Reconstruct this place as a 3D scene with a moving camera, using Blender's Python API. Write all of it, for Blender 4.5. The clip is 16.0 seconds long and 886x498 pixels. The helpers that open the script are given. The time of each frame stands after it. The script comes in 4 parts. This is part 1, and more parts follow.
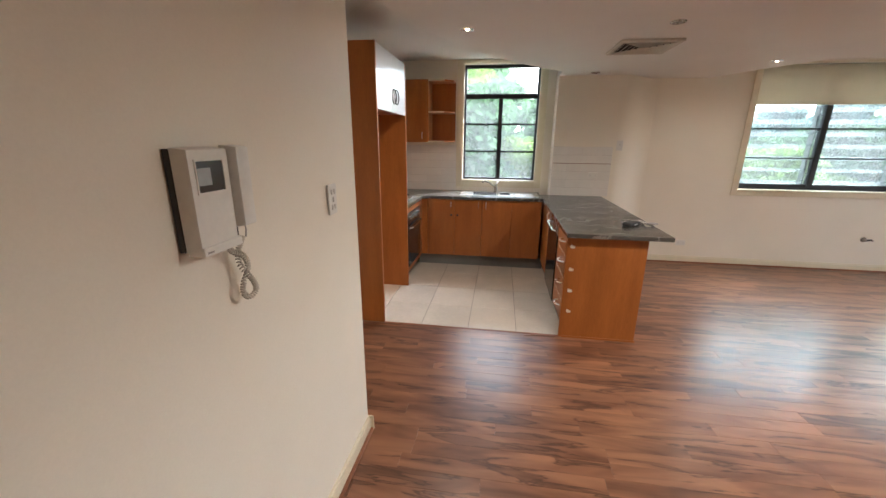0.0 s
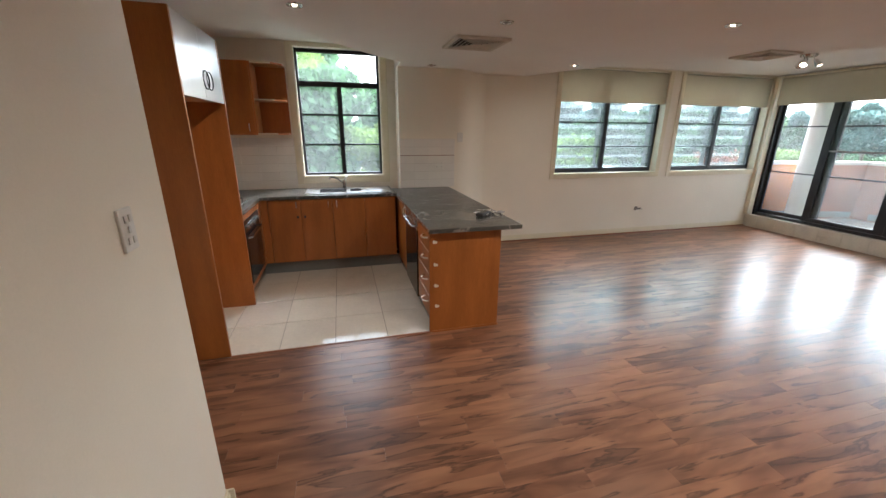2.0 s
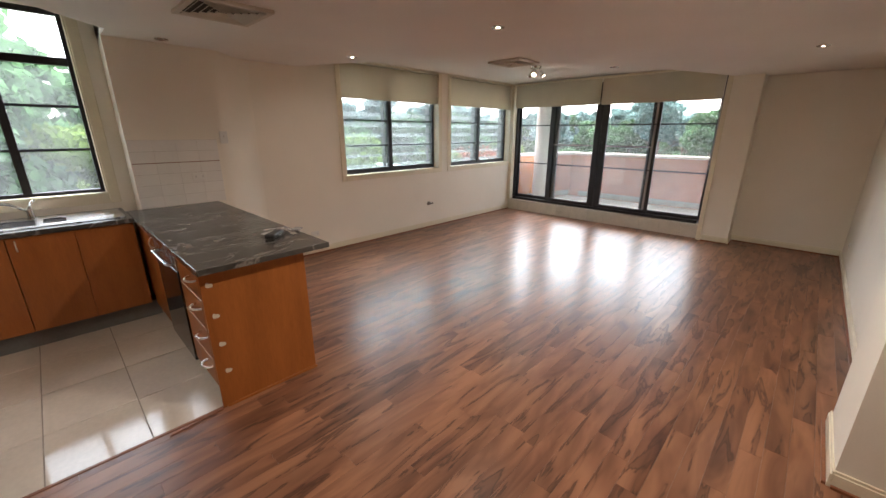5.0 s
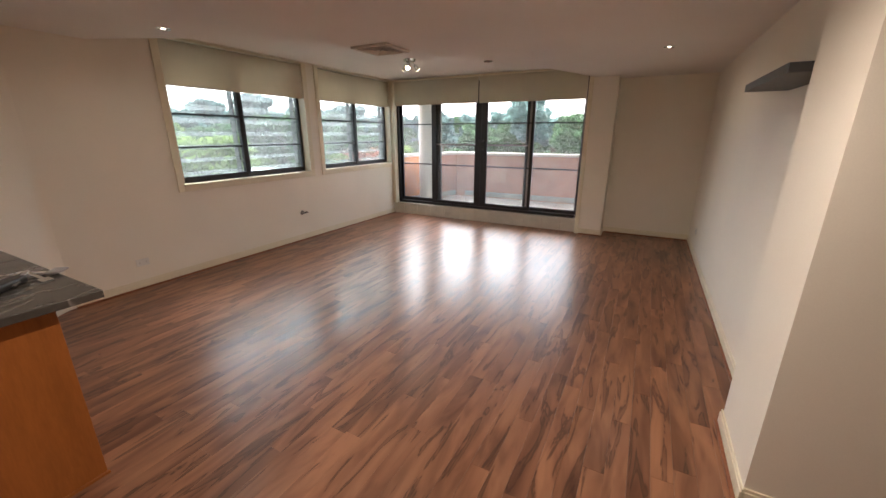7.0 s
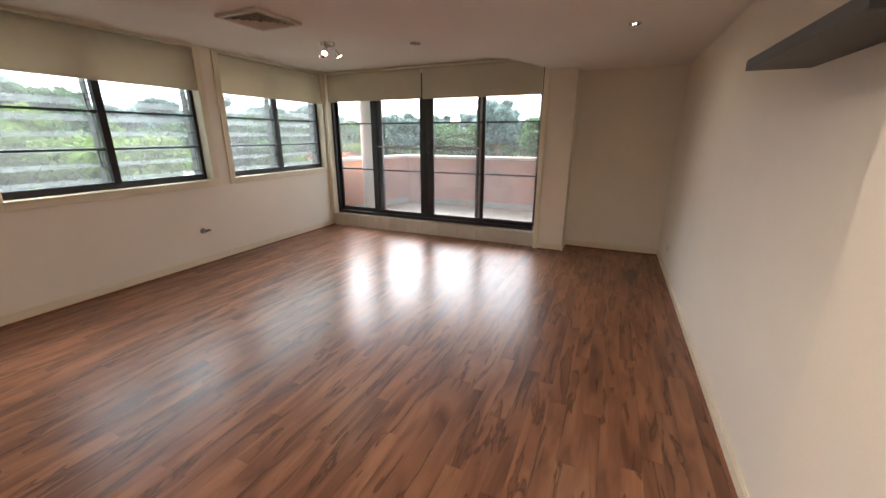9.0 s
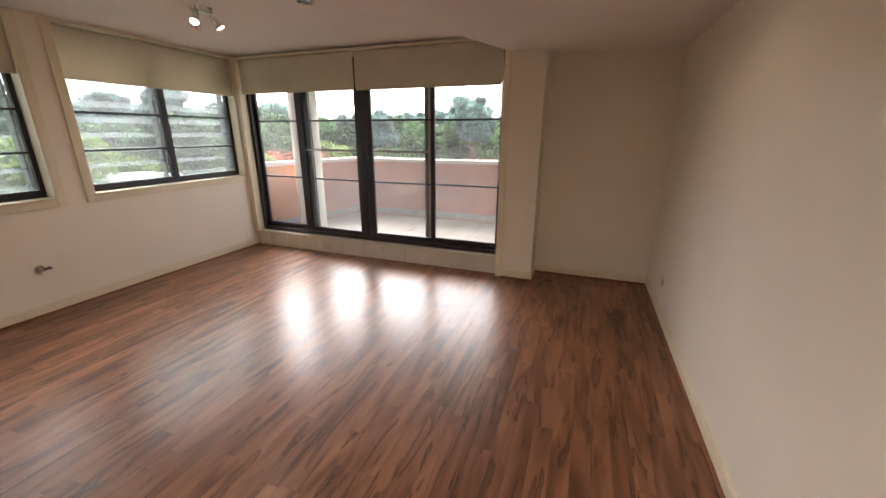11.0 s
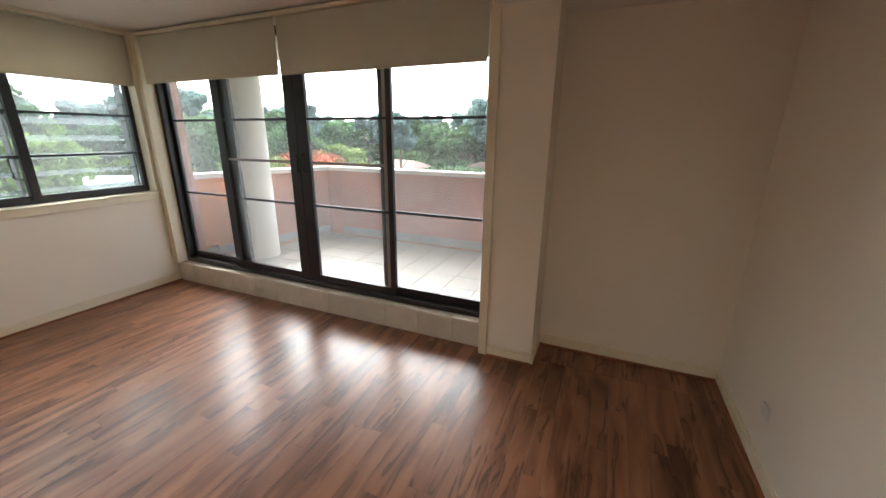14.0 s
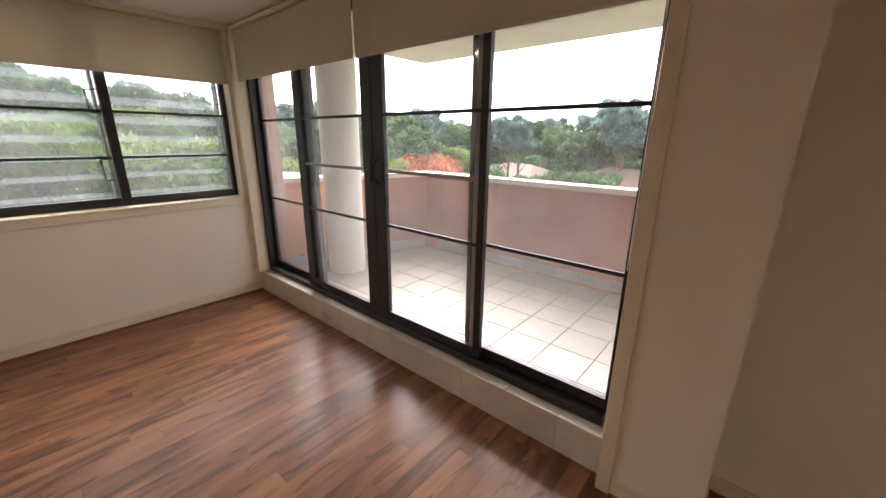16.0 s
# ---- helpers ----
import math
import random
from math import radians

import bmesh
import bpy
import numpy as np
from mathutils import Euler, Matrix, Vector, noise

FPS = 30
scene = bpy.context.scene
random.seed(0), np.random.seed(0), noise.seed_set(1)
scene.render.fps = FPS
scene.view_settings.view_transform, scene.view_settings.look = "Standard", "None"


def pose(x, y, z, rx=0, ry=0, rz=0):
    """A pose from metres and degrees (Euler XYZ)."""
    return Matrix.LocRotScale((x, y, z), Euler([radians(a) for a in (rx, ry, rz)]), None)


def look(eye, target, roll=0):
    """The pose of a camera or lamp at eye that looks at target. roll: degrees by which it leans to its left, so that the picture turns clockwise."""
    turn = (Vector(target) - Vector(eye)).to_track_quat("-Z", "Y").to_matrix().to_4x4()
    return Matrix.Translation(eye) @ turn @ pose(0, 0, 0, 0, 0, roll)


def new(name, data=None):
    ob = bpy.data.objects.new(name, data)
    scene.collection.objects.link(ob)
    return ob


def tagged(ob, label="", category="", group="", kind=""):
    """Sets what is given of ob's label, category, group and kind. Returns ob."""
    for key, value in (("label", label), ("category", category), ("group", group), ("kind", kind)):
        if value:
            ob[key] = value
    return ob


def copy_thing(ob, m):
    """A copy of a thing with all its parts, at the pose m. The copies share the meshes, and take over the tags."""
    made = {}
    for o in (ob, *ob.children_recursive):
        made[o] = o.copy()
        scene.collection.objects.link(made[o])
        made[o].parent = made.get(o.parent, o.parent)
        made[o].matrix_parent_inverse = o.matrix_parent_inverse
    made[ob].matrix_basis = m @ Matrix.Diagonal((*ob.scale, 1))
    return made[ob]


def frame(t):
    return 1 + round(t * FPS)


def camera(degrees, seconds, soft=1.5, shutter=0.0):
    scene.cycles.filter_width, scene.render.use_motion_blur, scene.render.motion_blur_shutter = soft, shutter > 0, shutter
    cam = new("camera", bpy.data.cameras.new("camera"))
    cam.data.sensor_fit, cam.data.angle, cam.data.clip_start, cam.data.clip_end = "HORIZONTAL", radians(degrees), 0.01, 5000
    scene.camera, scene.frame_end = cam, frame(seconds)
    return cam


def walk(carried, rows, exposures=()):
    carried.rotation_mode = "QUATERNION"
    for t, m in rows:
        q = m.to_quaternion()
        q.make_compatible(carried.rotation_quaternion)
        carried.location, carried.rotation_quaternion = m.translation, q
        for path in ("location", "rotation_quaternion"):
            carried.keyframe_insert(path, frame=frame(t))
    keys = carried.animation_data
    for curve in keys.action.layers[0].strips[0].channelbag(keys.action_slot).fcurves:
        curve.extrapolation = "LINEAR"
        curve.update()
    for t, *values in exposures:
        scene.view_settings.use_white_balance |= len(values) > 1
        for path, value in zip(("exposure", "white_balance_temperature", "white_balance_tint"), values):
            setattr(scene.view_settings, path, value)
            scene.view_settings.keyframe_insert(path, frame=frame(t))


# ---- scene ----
cam = camera(99.1, 16.0)
PATH = [
    (0, (1.532, 1.473, 1.553), (1.249, 3.375, 1.004), 0.5),
    (0.5, (1.512, 1.562, 1.564), (1.434, 3.476, 0.991), 0.5),
    (1, (1.478, 1.623, 1.565), (1.629, 3.531, 0.985), 0.4),
    (1.5, (1.462, 1.669, 1.583), (1.798, 3.55, 0.991), 0.5),
    (2, (1.456, 1.694, 1.591), (1.945, 3.54, 0.996), 0.4),
    (2.5, (1.471, 1.717, 1.579), (2.104, 3.52, 0.989), 0.4),
    (3, (1.516, 1.757, 1.572), (2.279, 3.509, 0.983), 0.4),
    (3.5, (1.56, 1.824, 1.587), (2.46, 3.509, 0.996), 0.2),
    (4, (1.599, 1.908, 1.582), (2.658, 3.499, 0.993), 0.2),
    (4.5, (1.611, 2.028, 1.58), (2.831, 3.5, 0.992), 0.0),
    (5, (1.622, 2.175, 1.574), (2.999, 3.499, 0.983), 0.1),
    (5.2, (1.641, 2.211, 1.577), (3.068, 3.479, 0.983), 0.2),
    (7.3, (2.296, 2.377, 1.518), (4.009, 3.231, 0.939), 0.1),
    (7.5, (2.391, 2.382, 1.514), (4.117, 3.212, 0.936), 0.2),
    (8, (2.649, 2.366, 1.504), (4.394, 3.156, 0.928), 0.2),
    (8.5, (2.906, 2.345, 1.506), (4.653, 3.132, 0.932), 0.1),
    (11, (4.374, 2.43, 1.558), (6.169, 3.089, 0.971), 0.2),
    (11.5, (4.668, 2.398, 1.559), (6.464, 3.051, 0.97), 0.2),
    (12, (4.946, 2.351, 1.562), (6.747, 2.993, 0.974), 0.2),
    (12.5, (5.203, 2.346, 1.57), (7.0, 2.995, 0.978), 0.3),
    (13, (5.467, 2.417, 1.569), (7.268, 3.065, 0.989), 0.5),
    (13.5, (5.71, 2.48, 1.57), (7.508, 3.137, 0.99), 0.4),
    (14, (5.939, 2.523, 1.575), (7.701, 3.276, 1.001), 0.5),
    (14.5, (6.167, 2.588, 1.566), (7.829, 3.548, 1.005), 0.6),
    (15, (6.394, 2.684, 1.56), (7.972, 3.781, 1.007), 0.6),
    (15.3, (6.521, 2.753, 1.56), (8.071, 3.891, 1.01), 0.7),
    (15.5, (6.606, 2.793, 1.558), (8.134, 3.957, 1.003), 0.7),
    (16, (6.84, 2.912, 1.559), (8.299, 4.158, 0.996), 0.6),
]
EXPOSURES = [(0.0, 3.96, 5840, 12), (1.0, 3.74, 6140, 13), (1.6, 3.66, 6090, 12), (2.4, 3.51, 5490, 10), (4.0, 3.51, 5540, 10), (5.0, 3.44, 6190, 17), (8.5, 3.27, 6380, 20), (12.5, 3.19, 6910, 24), (13.5, 3.16, 6790, 22), (14.5, 3.13, 6010, 14), (15.5, 3.0, 5910, 15), (16.0, 2.92, 6960, 27)]
SKY, LAMPS, SUN_UP, SUN_AZ = 0.15, 5.5, 46, 49
walk(cam, [(t, look(eye, target, roll)) for t, eye, target, roll in PATH], EXPOSURES)

# ---- world and light ----
world = bpy.data.worlds.new("overcast_sky")
scene.world = world
world.use_nodes = True
wn, wl = world.node_tree.nodes, world.node_tree.links
sky = wn.new("ShaderNodeTexSky")
sky.sky_type = "NISHITA"
sky.sun_disc = False
sky.sun_elevation, sky.sun_rotation = radians(SUN_UP), radians(SUN_AZ)
sky.dust_density, sky.air_density = 4.0, 1.0
pale = wn.new("ShaderNodeHueSaturation")
pale.inputs["Saturation"].default_value = 0.22
wl.new(sky.outputs[0], pale.inputs["Color"])
wl.new(pale.outputs[0], wn["Background"].inputs["Color"])
wn["Background"].inputs["Strength"].default_value = SKY
sun = new("sun", bpy.data.lights.new("sun", "SUN"))
sun.data.energy, sun.data.angle, sun.data.color = 0.35, radians(60), (1.0, 0.96, 0.90)
sun.matrix_world = look((0, 0, 20), (-20 * math.sin(radians(SUN_AZ)) * math.cos(radians(SUN_UP)), -20 * math.cos(radians(SUN_AZ)) * math.cos(radians(SUN_UP)), 20 - 20 * math.sin(radians(SUN_UP))))

# ---- materials ----
def material(name, base, rough=0.5, metal=0.0, vary=0.06, scale=3.0, grain=60.0, bump=0.05, stretch=(1, 1, 1), random_tone=0.0, dark=None, specular=0.5, coat=0.0):
    """Two scales of variation (stains and grain), a fine relief, and gloss."""
    m = bpy.data.materials.new(name)
    m.use_nodes = True
    n, l = m.node_tree.nodes, m.node_tree.links
    p = n["Principled BSDF"]
    p.inputs["Roughness"].default_value, p.inputs["Metallic"].default_value = rough, metal
    p.inputs["Specular IOR Level"].default_value, p.inputs["Coat Weight"].default_value = specular, coat
    p.inputs["Coat Roughness"].default_value = 0.12
    co, mp, info = n.new("ShaderNodeTexCoord"), n.new("ShaderNodeMapping"), n.new("ShaderNodeObjectInfo")
    mp.inputs["Scale"].default_value = stretch
    l.new(co.outputs["Object"], mp.inputs["Vector"])
    shift = n.new("ShaderNodeVectorMath")
    shift.operation = "MULTIPLY_ADD"
    l.new(info.outputs["Random"], shift.inputs[0])
    shift.inputs[1].default_value = (37.0, 23.0, 11.0)
    l.new(mp.outputs[0], shift.inputs[2])
    big, fine = n.new("ShaderNodeTexNoise"), n.new("ShaderNodeTexNoise")
    big.inputs["Scale"].default_value, fine.inputs["Scale"].default_value = scale, grain
    big.inputs["Detail"].default_value, fine.inputs["Detail"].default_value = 4, 3
    for t in (big, fine):
        l.new(shift.outputs[0], t.inputs["Vector"])
    ramp = n.new("ShaderNodeValToRGB")
    lo = dark or [c * (1 - 2.2 * vary) for c in base]
    hi = [min(1, c * (1 + 1.6 * vary)) for c in base]
    ramp.color_ramp.elements[0].position, ramp.color_ramp.elements[1].position = 0.32, 0.68
    ramp.color_ramp.elements[0].color, ramp.color_ramp.elements[1].color = (*lo, 1), (*hi, 1)
    blend = n.new("ShaderNodeMath")
    blend.operation = "MULTIPLY_ADD"
    l.new(fine.outputs[0], blend.inputs[0])
    blend.inputs[1].default_value = 0.35
    part_big = n.new("ShaderNodeMath")
    part_big.operation = "MULTIPLY_ADD"
    l.new(big.outputs[0], part_big.inputs[0])
    part_big.inputs[1].default_value, part_big.inputs[2].default_value = 0.65, 0.0
    l.new(part_big.outputs[0], blend.inputs[2])
    l.new(blend.outputs[0], ramp.inputs[0])
    out = ramp.outputs[0]
    if random_tone:
        tone = n.new("ShaderNodeHueSaturation")
        k = n.new("ShaderNodeMapRange")
        k.inputs["To Min"].default_value, k.inputs["To Max"].default_value = 1 - random_tone, 1 + random_tone
        l.new(info.outputs["Random"], k.inputs["Value"])
        l.new(k.outputs[0], tone.inputs["Value"])
        l.new(out, tone.inputs["Color"])
        out = tone.outputs[0]
    l.new(out, p.inputs["Base Color"])
    wear = n.new("ShaderNodeMapRange")
    wear.inputs["To Min"].default_value, wear.inputs["To Max"].default_value = max(0.02, rough - 0.08), min(1, rough + 0.08)
    l.new(big.outputs[0], wear.inputs["Value"])
    l.new(wear.outputs[0], p.inputs["Roughness"])
    if bump:
        b = n.new("ShaderNodeBump")
        b.inputs["Strength"].default_value, b.inputs["Distance"].default_value = bump, 0.004
        l.new(fine.outputs[0], b.inputs["Height"])
        l.new(b.outputs[0], p.inputs["Normal"])
    return m


def let_through(m, share):
    """Makes a thin fabric pass some of the light that falls on its back."""
    n, l = m.node_tree.nodes, m.node_tree.links
    p, thin, mix = n["Principled BSDF"], n.new("ShaderNodeBsdfTranslucent"), n.new("ShaderNodeMixShader")
    l.new(p.inputs["Base Color"].links[0].from_socket, thin.inputs["Color"])
    mix.inputs[0].default_value = share
    l.new(p.outputs[0], mix.inputs[1])
    l.new(thin.outputs[0], mix.inputs[2])
    l.new(mix.outputs[0], n["Material Output"].inputs["Surface"])


def glass_material(name, tint=(0.93, 0.97, 0.96), gloss=0.7, haze=0.0):
    m = bpy.data.materials.new(name)
    m.use_nodes = True
    n, l = m.node_tree.nodes, m.node_tree.links
    n.remove(n["Principled BSDF"])
    clear, shine, mix, facing = n.new("ShaderNodeBsdfTransparent"), n.new("ShaderNodeBsdfGlossy"), n.new("ShaderNodeMixShader"), n.new("ShaderNodeLayerWeight")
    clear.inputs["Color"].default_value = (*tint, 1)
    shine.inputs["Roughness"].default_value = 0.03
    facing.inputs["Blend"].default_value = 0.5
    steep, gain = n.new("ShaderNodeMath"), n.new("ShaderNodeMath")
    steep.operation, gain.operation = "POWER", "MULTIPLY_ADD"
    l.new(facing.outputs["Facing"], steep.inputs[0])
    steep.inputs[1].default_value = 5.0
    l.new(steep.outputs[0], gain.inputs[0])
    gain.inputs[1].default_value, gain.inputs[2].default_value = gloss, 0.03
    l.new(gain.outputs[0], mix.inputs[0])
    l.new(clear.outputs[0], mix.inputs[1])
    l.new(shine.outputs[0], mix.inputs[2])
    out = mix.outputs[0]
    if haze:
        film, add, spots = n.new("ShaderNodeBsdfTranslucent"), n.new("ShaderNodeMixShader"), n.new("ShaderNodeTexNoise")
        film.inputs["Color"].default_value = (0.85, 0.92, 0.92, 1)
        co = n.new("ShaderNodeTexCoord")
        l.new(co.outputs["Object"], spots.inputs["Vector"])
        spots.inputs["Scale"].default_value = 2.5
        k = n.new("ShaderNodeMapRange")
        k.inputs["To Min"].default_value, k.inputs["To Max"].default_value = haze * 0.5, haze * 1.5
        l.new(spots.outputs[0], k.inputs["Value"])
        l.new(k.outputs[0], add.inputs[0])
        l.new(out, add.inputs[1])
        l.new(film.outputs[0], add.inputs[2])
        out = add.outputs[0]
    l.new(out, n["Material Output"].inputs["Surface"])
    return m


def plank_material(name, islands):
    """Apple-wood laminate: broad tone changes, wavy dark figure, a soft gloss."""
    m = bpy.data.materials.new(name)
    m.use_nodes = True
    n, l = m.node_tree.nodes, m.node_tree.links
    p = n["Principled BSDF"]
    co, mp = n.new("ShaderNodeTexCoord"), n.new("ShaderNodeMapping")
    pick = n.new("ShaderNodeNewGeometry").outputs["Random Per Island"] if islands else n.new("ShaderNodeObjectInfo").outputs["Random"]
    shift = n.new("ShaderNodeVectorMath")
    shift.operation = "MULTIPLY_ADD"
    l.new(pick, shift.inputs[0])
    shift.inputs[1].default_value = (61.0, 43.0, 17.0)
    mp.inputs["Scale"].default_value = (1.3, 6.0, 1.0)
    l.new(co.outputs["Object"], mp.inputs["Vector"])
    l.new(mp.outputs[0], shift.inputs[2])
    tone, figure, fine = (n.new("ShaderNodeTexNoise") for _ in range(3))
    for t, s, d, w in ((tone, 1.2, 3, 0.8), (figure, 1.5, 4, 1.0), (fine, 14, 3, 0.4)):
        t.inputs["Scale"].default_value, t.inputs["Detail"].default_value, t.inputs["Distortion"].default_value = s, d, w
        l.new(shift.outputs[0], t.inputs["Vector"])
    ramp = n.new("ShaderNodeValToRGB")
    e = ramp.color_ramp.elements
    e[0].position, e[0].color = 0.32, (0.124, 0.050, 0.025, 1)
    e[1].position, e[1].color = 0.66, (0.33, 0.152, 0.079, 1)
    l.new(tone.outputs[0], ramp.inputs[0])
    vein = n.new("ShaderNodeValToRGB")
    v = vein.color_ramp.elements
    v[0].position, v[0].color = 0.52, (0, 0, 0, 1)
    v[1].position, v[1].color = 0.80, (0.35, 0.35, 0.35, 1)
    for q, k in ((0.575, 0.12), (0.60, 0.80), (0.64, 0.38)):
        c = vein.color_ramp.elements.new(q)
        c.color = (k, k, k, 1)
    long = n.new("ShaderNodeVectorMath")
    long.operation = "MULTIPLY"
    long.inputs[1].default_value = (1.0, 1.45, 1.0)
    l.new(shift.outputs[0], long.inputs[0])
    l.new(long.outputs[0], figure.inputs["Vector"])
    l.new(figure.outputs[0], vein.inputs[0])
    dark = n.new("ShaderNodeMix")
    dark.data_type = "RGBA"
    l.new(vein.outputs[0], dark.inputs[0])
    l.new(ramp.outputs[0], dark.inputs[6])
    dark.inputs[7].default_value = (0.045, 0.018, 0.010, 1)
    hue, k = n.new("ShaderNodeHueSaturation"), n.new("ShaderNodeMapRange")
    k.inputs["To Min"].default_value, k.inputs["To Max"].default_value = 0.85, 1.13
    l.new(pick, k.inputs["Value"])
    l.new(k.outputs[0], hue.inputs["Value"])
    l.new(dark.outputs[2], hue.inputs["Color"])
    l.new(hue.outputs[0], p.inputs["Base Color"])
    g = n.new("ShaderNodeMapRange")
    g.inputs["To Min"].default_value, g.inputs["To Max"].default_value = 0.27, 0.37
    l.new(fine.outputs[0], g.inputs["Value"])
    l.new(g.outputs[0], p.inputs["Roughness"])
    p.inputs["Specular IOR Level"].default_value = 0.38
    p.inputs["Coat Weight"].default_value, p.inputs["Coat Roughness"].default_value = 0.06, 0.18
    bump = n.new("ShaderNodeBump")
    bump.inputs["Strength"].default_value, bump.inputs["Distance"].default_value = 0.07, 0.002
    l.new(fine.outputs[0], bump.inputs["Height"])
    l.new(bump.outputs[0], p.inputs["Normal"])
    return m


def glow_material(name, colour, strength):
    m = bpy.data.materials.new(name)
    m.use_nodes = True
    p = m.node_tree.nodes["Principled BSDF"]
    p.inputs["Base Color"].default_value = (*colour, 1)
    p.inputs["Emission Color"].default_value, p.inputs["Emission Strength"].default_value = (*colour, 1), strength
    return m


PAINT = material("cream_wall_paint", (0.865, 0.806, 0.693), 0.55, vary=0.02, scale=1.5, grain=180, bump=0.06)
CEIL = material("ceiling_paint", (0.83, 0.80, 0.755), 0.8, vary=0.02, scale=1.2, grain=150, bump=0.05)
TRIM = material("cream_gloss_trim", (0.80, 0.73, 0.56), 0.32, vary=0.03, scale=6, grain=80, bump=0.03)
CHERRY = material("cherry_veneer", (0.40, 0.134, 0.030), 0.34, vary=0.09, scale=2.2, grain=30, bump=0.03, stretch=(5, 5, 0.7), specular=0.4)
QUAD = material("brown_quad_moulding", (0.26, 0.10, 0.045), 0.4, vary=0.15, scale=5, grain=40, stretch=(1, 1, 1))
PLANK = plank_material("laminate_plank", False)
PLANK_JOINED = plank_material("laminate_plank_joined", True)
BASEFLOOR = material("floor_underlay", (0.15, 0.065, 0.03), 0.6)
TILE = material("beige_floor_tile", (0.74, 0.67, 0.57), 0.07, vary=0.05, scale=3, grain=40, bump=0.02, random_tone=0.03)
WALLGROUT = material("pale_wall_grout", (0.58, 0.53, 0.47), 0.9, vary=0.05, scale=8)
GROUT = material("tile_grout", (0.36, 0.31, 0.25), 0.9, vary=0.1, scale=8)
WALLTILE = material("white_wall_tile", (0.84, 0.81, 0.76), 0.14, vary=0.02, scale=4, grain=50, bump=0.01, random_tone=0.02)
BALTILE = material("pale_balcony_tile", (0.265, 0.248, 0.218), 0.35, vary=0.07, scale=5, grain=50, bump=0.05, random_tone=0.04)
PLINTHTILE = material("cream_plinth_tile", (0.62, 0.57, 0.48), 0.3, vary=0.06, scale=5, grain=50, bump=0.04, random_tone=0.05)
STONE = material("charcoal_laminate_top", (0.075, 0.071, 0.062), 0.24, vary=0.2, scale=2, grain=25, bump=0.02)
BLACK = material("black_aluminium", (0.018, 0.018, 0.020), 0.38, vary=0.1, scale=5)
STEEL = material("brushed_steel", (0.56, 0.56, 0.55), 0.26, metal=1.0, vary=0.05, scale=4, grain=120, stretch=(1, 14, 1), bump=0.02)
CHROME = material("chrome", (0.75, 0.75, 0.74), 0.1, metal=1.0, vary=0.02, bump=0)
SATIN = material("satin_chrome", (0.86, 0.85, 0.83), 0.28, metal=0.9, vary=0.02, bump=0)
BLACKGLASS = material("black_oven_glass", (0.012, 0.012, 0.013), 0.08, vary=0.1, bump=0)
WHITEGLOSS = material("white_gloss_laminate", (0.80, 0.79, 0.82), 0.22, vary=0.02, scale=3, bump=0.01)
PLASTIC = material("white_plastic", (0.78, 0.76, 0.71), 0.4, vary=0.03, scale=8, bump=0.02)
GREYPLASTIC = material("grey_plastic", (0.33, 0.31, 0.29), 0.45, vary=0.05, scale=8)
ROCKER = material("pale_grey_rocker", (0.64, 0.61, 0.57), 0.4)
DARKPLASTIC = material("dark_plastic", (0.03, 0.03, 0.03), 0.4, vary=0.1, scale=8)
BLIND = material("cream_blind_fabric", (0.66, 0.62, 0.50), 0.9, vary=0.03, scale=3, grain=300, bump=0.1)
let_through(BLIND, 0.22)
KICK = material("grey_kickboard", (0.20, 0.20, 0.19), 0.35, vary=0.08, scale=4)
SHELFGREY = material("dark_grey_shelf", (0.075, 0.075, 0.08), 0.45, vary=0.08, scale=4)
RENDERPINK = material("terracotta_render", (0.37, 0.170, 0.118), 0.9, vary=0.12, scale=2.2, grain=40, bump=0.02)
RENDERORANGE = material("orange_render", (0.60, 0.20, 0.035), 0.9, vary=0.10, scale=2.0, grain=40, bump=0.02)
COLUMN = material("grey_white_column_paint", (0.70, 0.67, 0.61), 0.8, vary=0.06, scale=2, grain=40, bump=0.05)
FILLER = material("pale_wood_filler", (0.80, 0.73, 0.60), 0.8)
COPING = material("pale_coping", (0.55, 0.49, 0.42), 0.8, vary=0.08, scale=4, grain=60, bump=0.1)
WHITERENDER = material("white_render", (0.74, 0.70, 0.63), 0.85, vary=0.06, scale=2, grain=80, bump=0.15)
# film on the door glass, which also stands in for haze over the far trees
GLASS = glass_material("window_glass", haze=0.042)
CLEARGLASS = glass_material("clean_window_glass", haze=0.03)
LOUVRE = glass_material("louvre_glass", (0.70, 0.75, 0.75), gloss=0.08, haze=0.06)
SCREEN = glass_material("dusty_window_glass", (0.67, 0.73, 0.72), haze=0.035)
LAMPGLOW = glow_material("lit_lamp", (1.0, 0.80, 0.52), 4.0)
REFLECTOR = material("lamp_reflector", (0.45, 0.38, 0.30), 0.25, metal=1.0)
DIMGLASS = material("unlit_lamp", (0.12, 0.10, 0.08), 0.3)
VENTDARK = material("vent_dark_inside", (0.05, 0.04, 0.035), 0.8)
VENT = material("vent_cream", (0.62, 0.57, 0.48), 0.5, vary=0.03)
# the second leaf tone has distance haze mixed into its colour
LEAF = [material("leaf_" + k, c, 0.6, vary=0.35, scale=0.5, grain=6, bump=0, random_tone=0.15) for k, c in (("green", (0.10, 0.195, 0.085)), ("hazed_green", (0.18, 0.285, 0.26)), ("bright", (0.19, 0.28, 0.07)), ("orange", (0.40, 0.125, 0.065)))]
for leaf in LEAF:
    let_through(leaf, 0.5)
BARK = material("bark", (0.20, 0.15, 0.11), 0.9, vary=0.25, scale=4, grain=20, bump=0.4, stretch=(3, 3, 0.6))
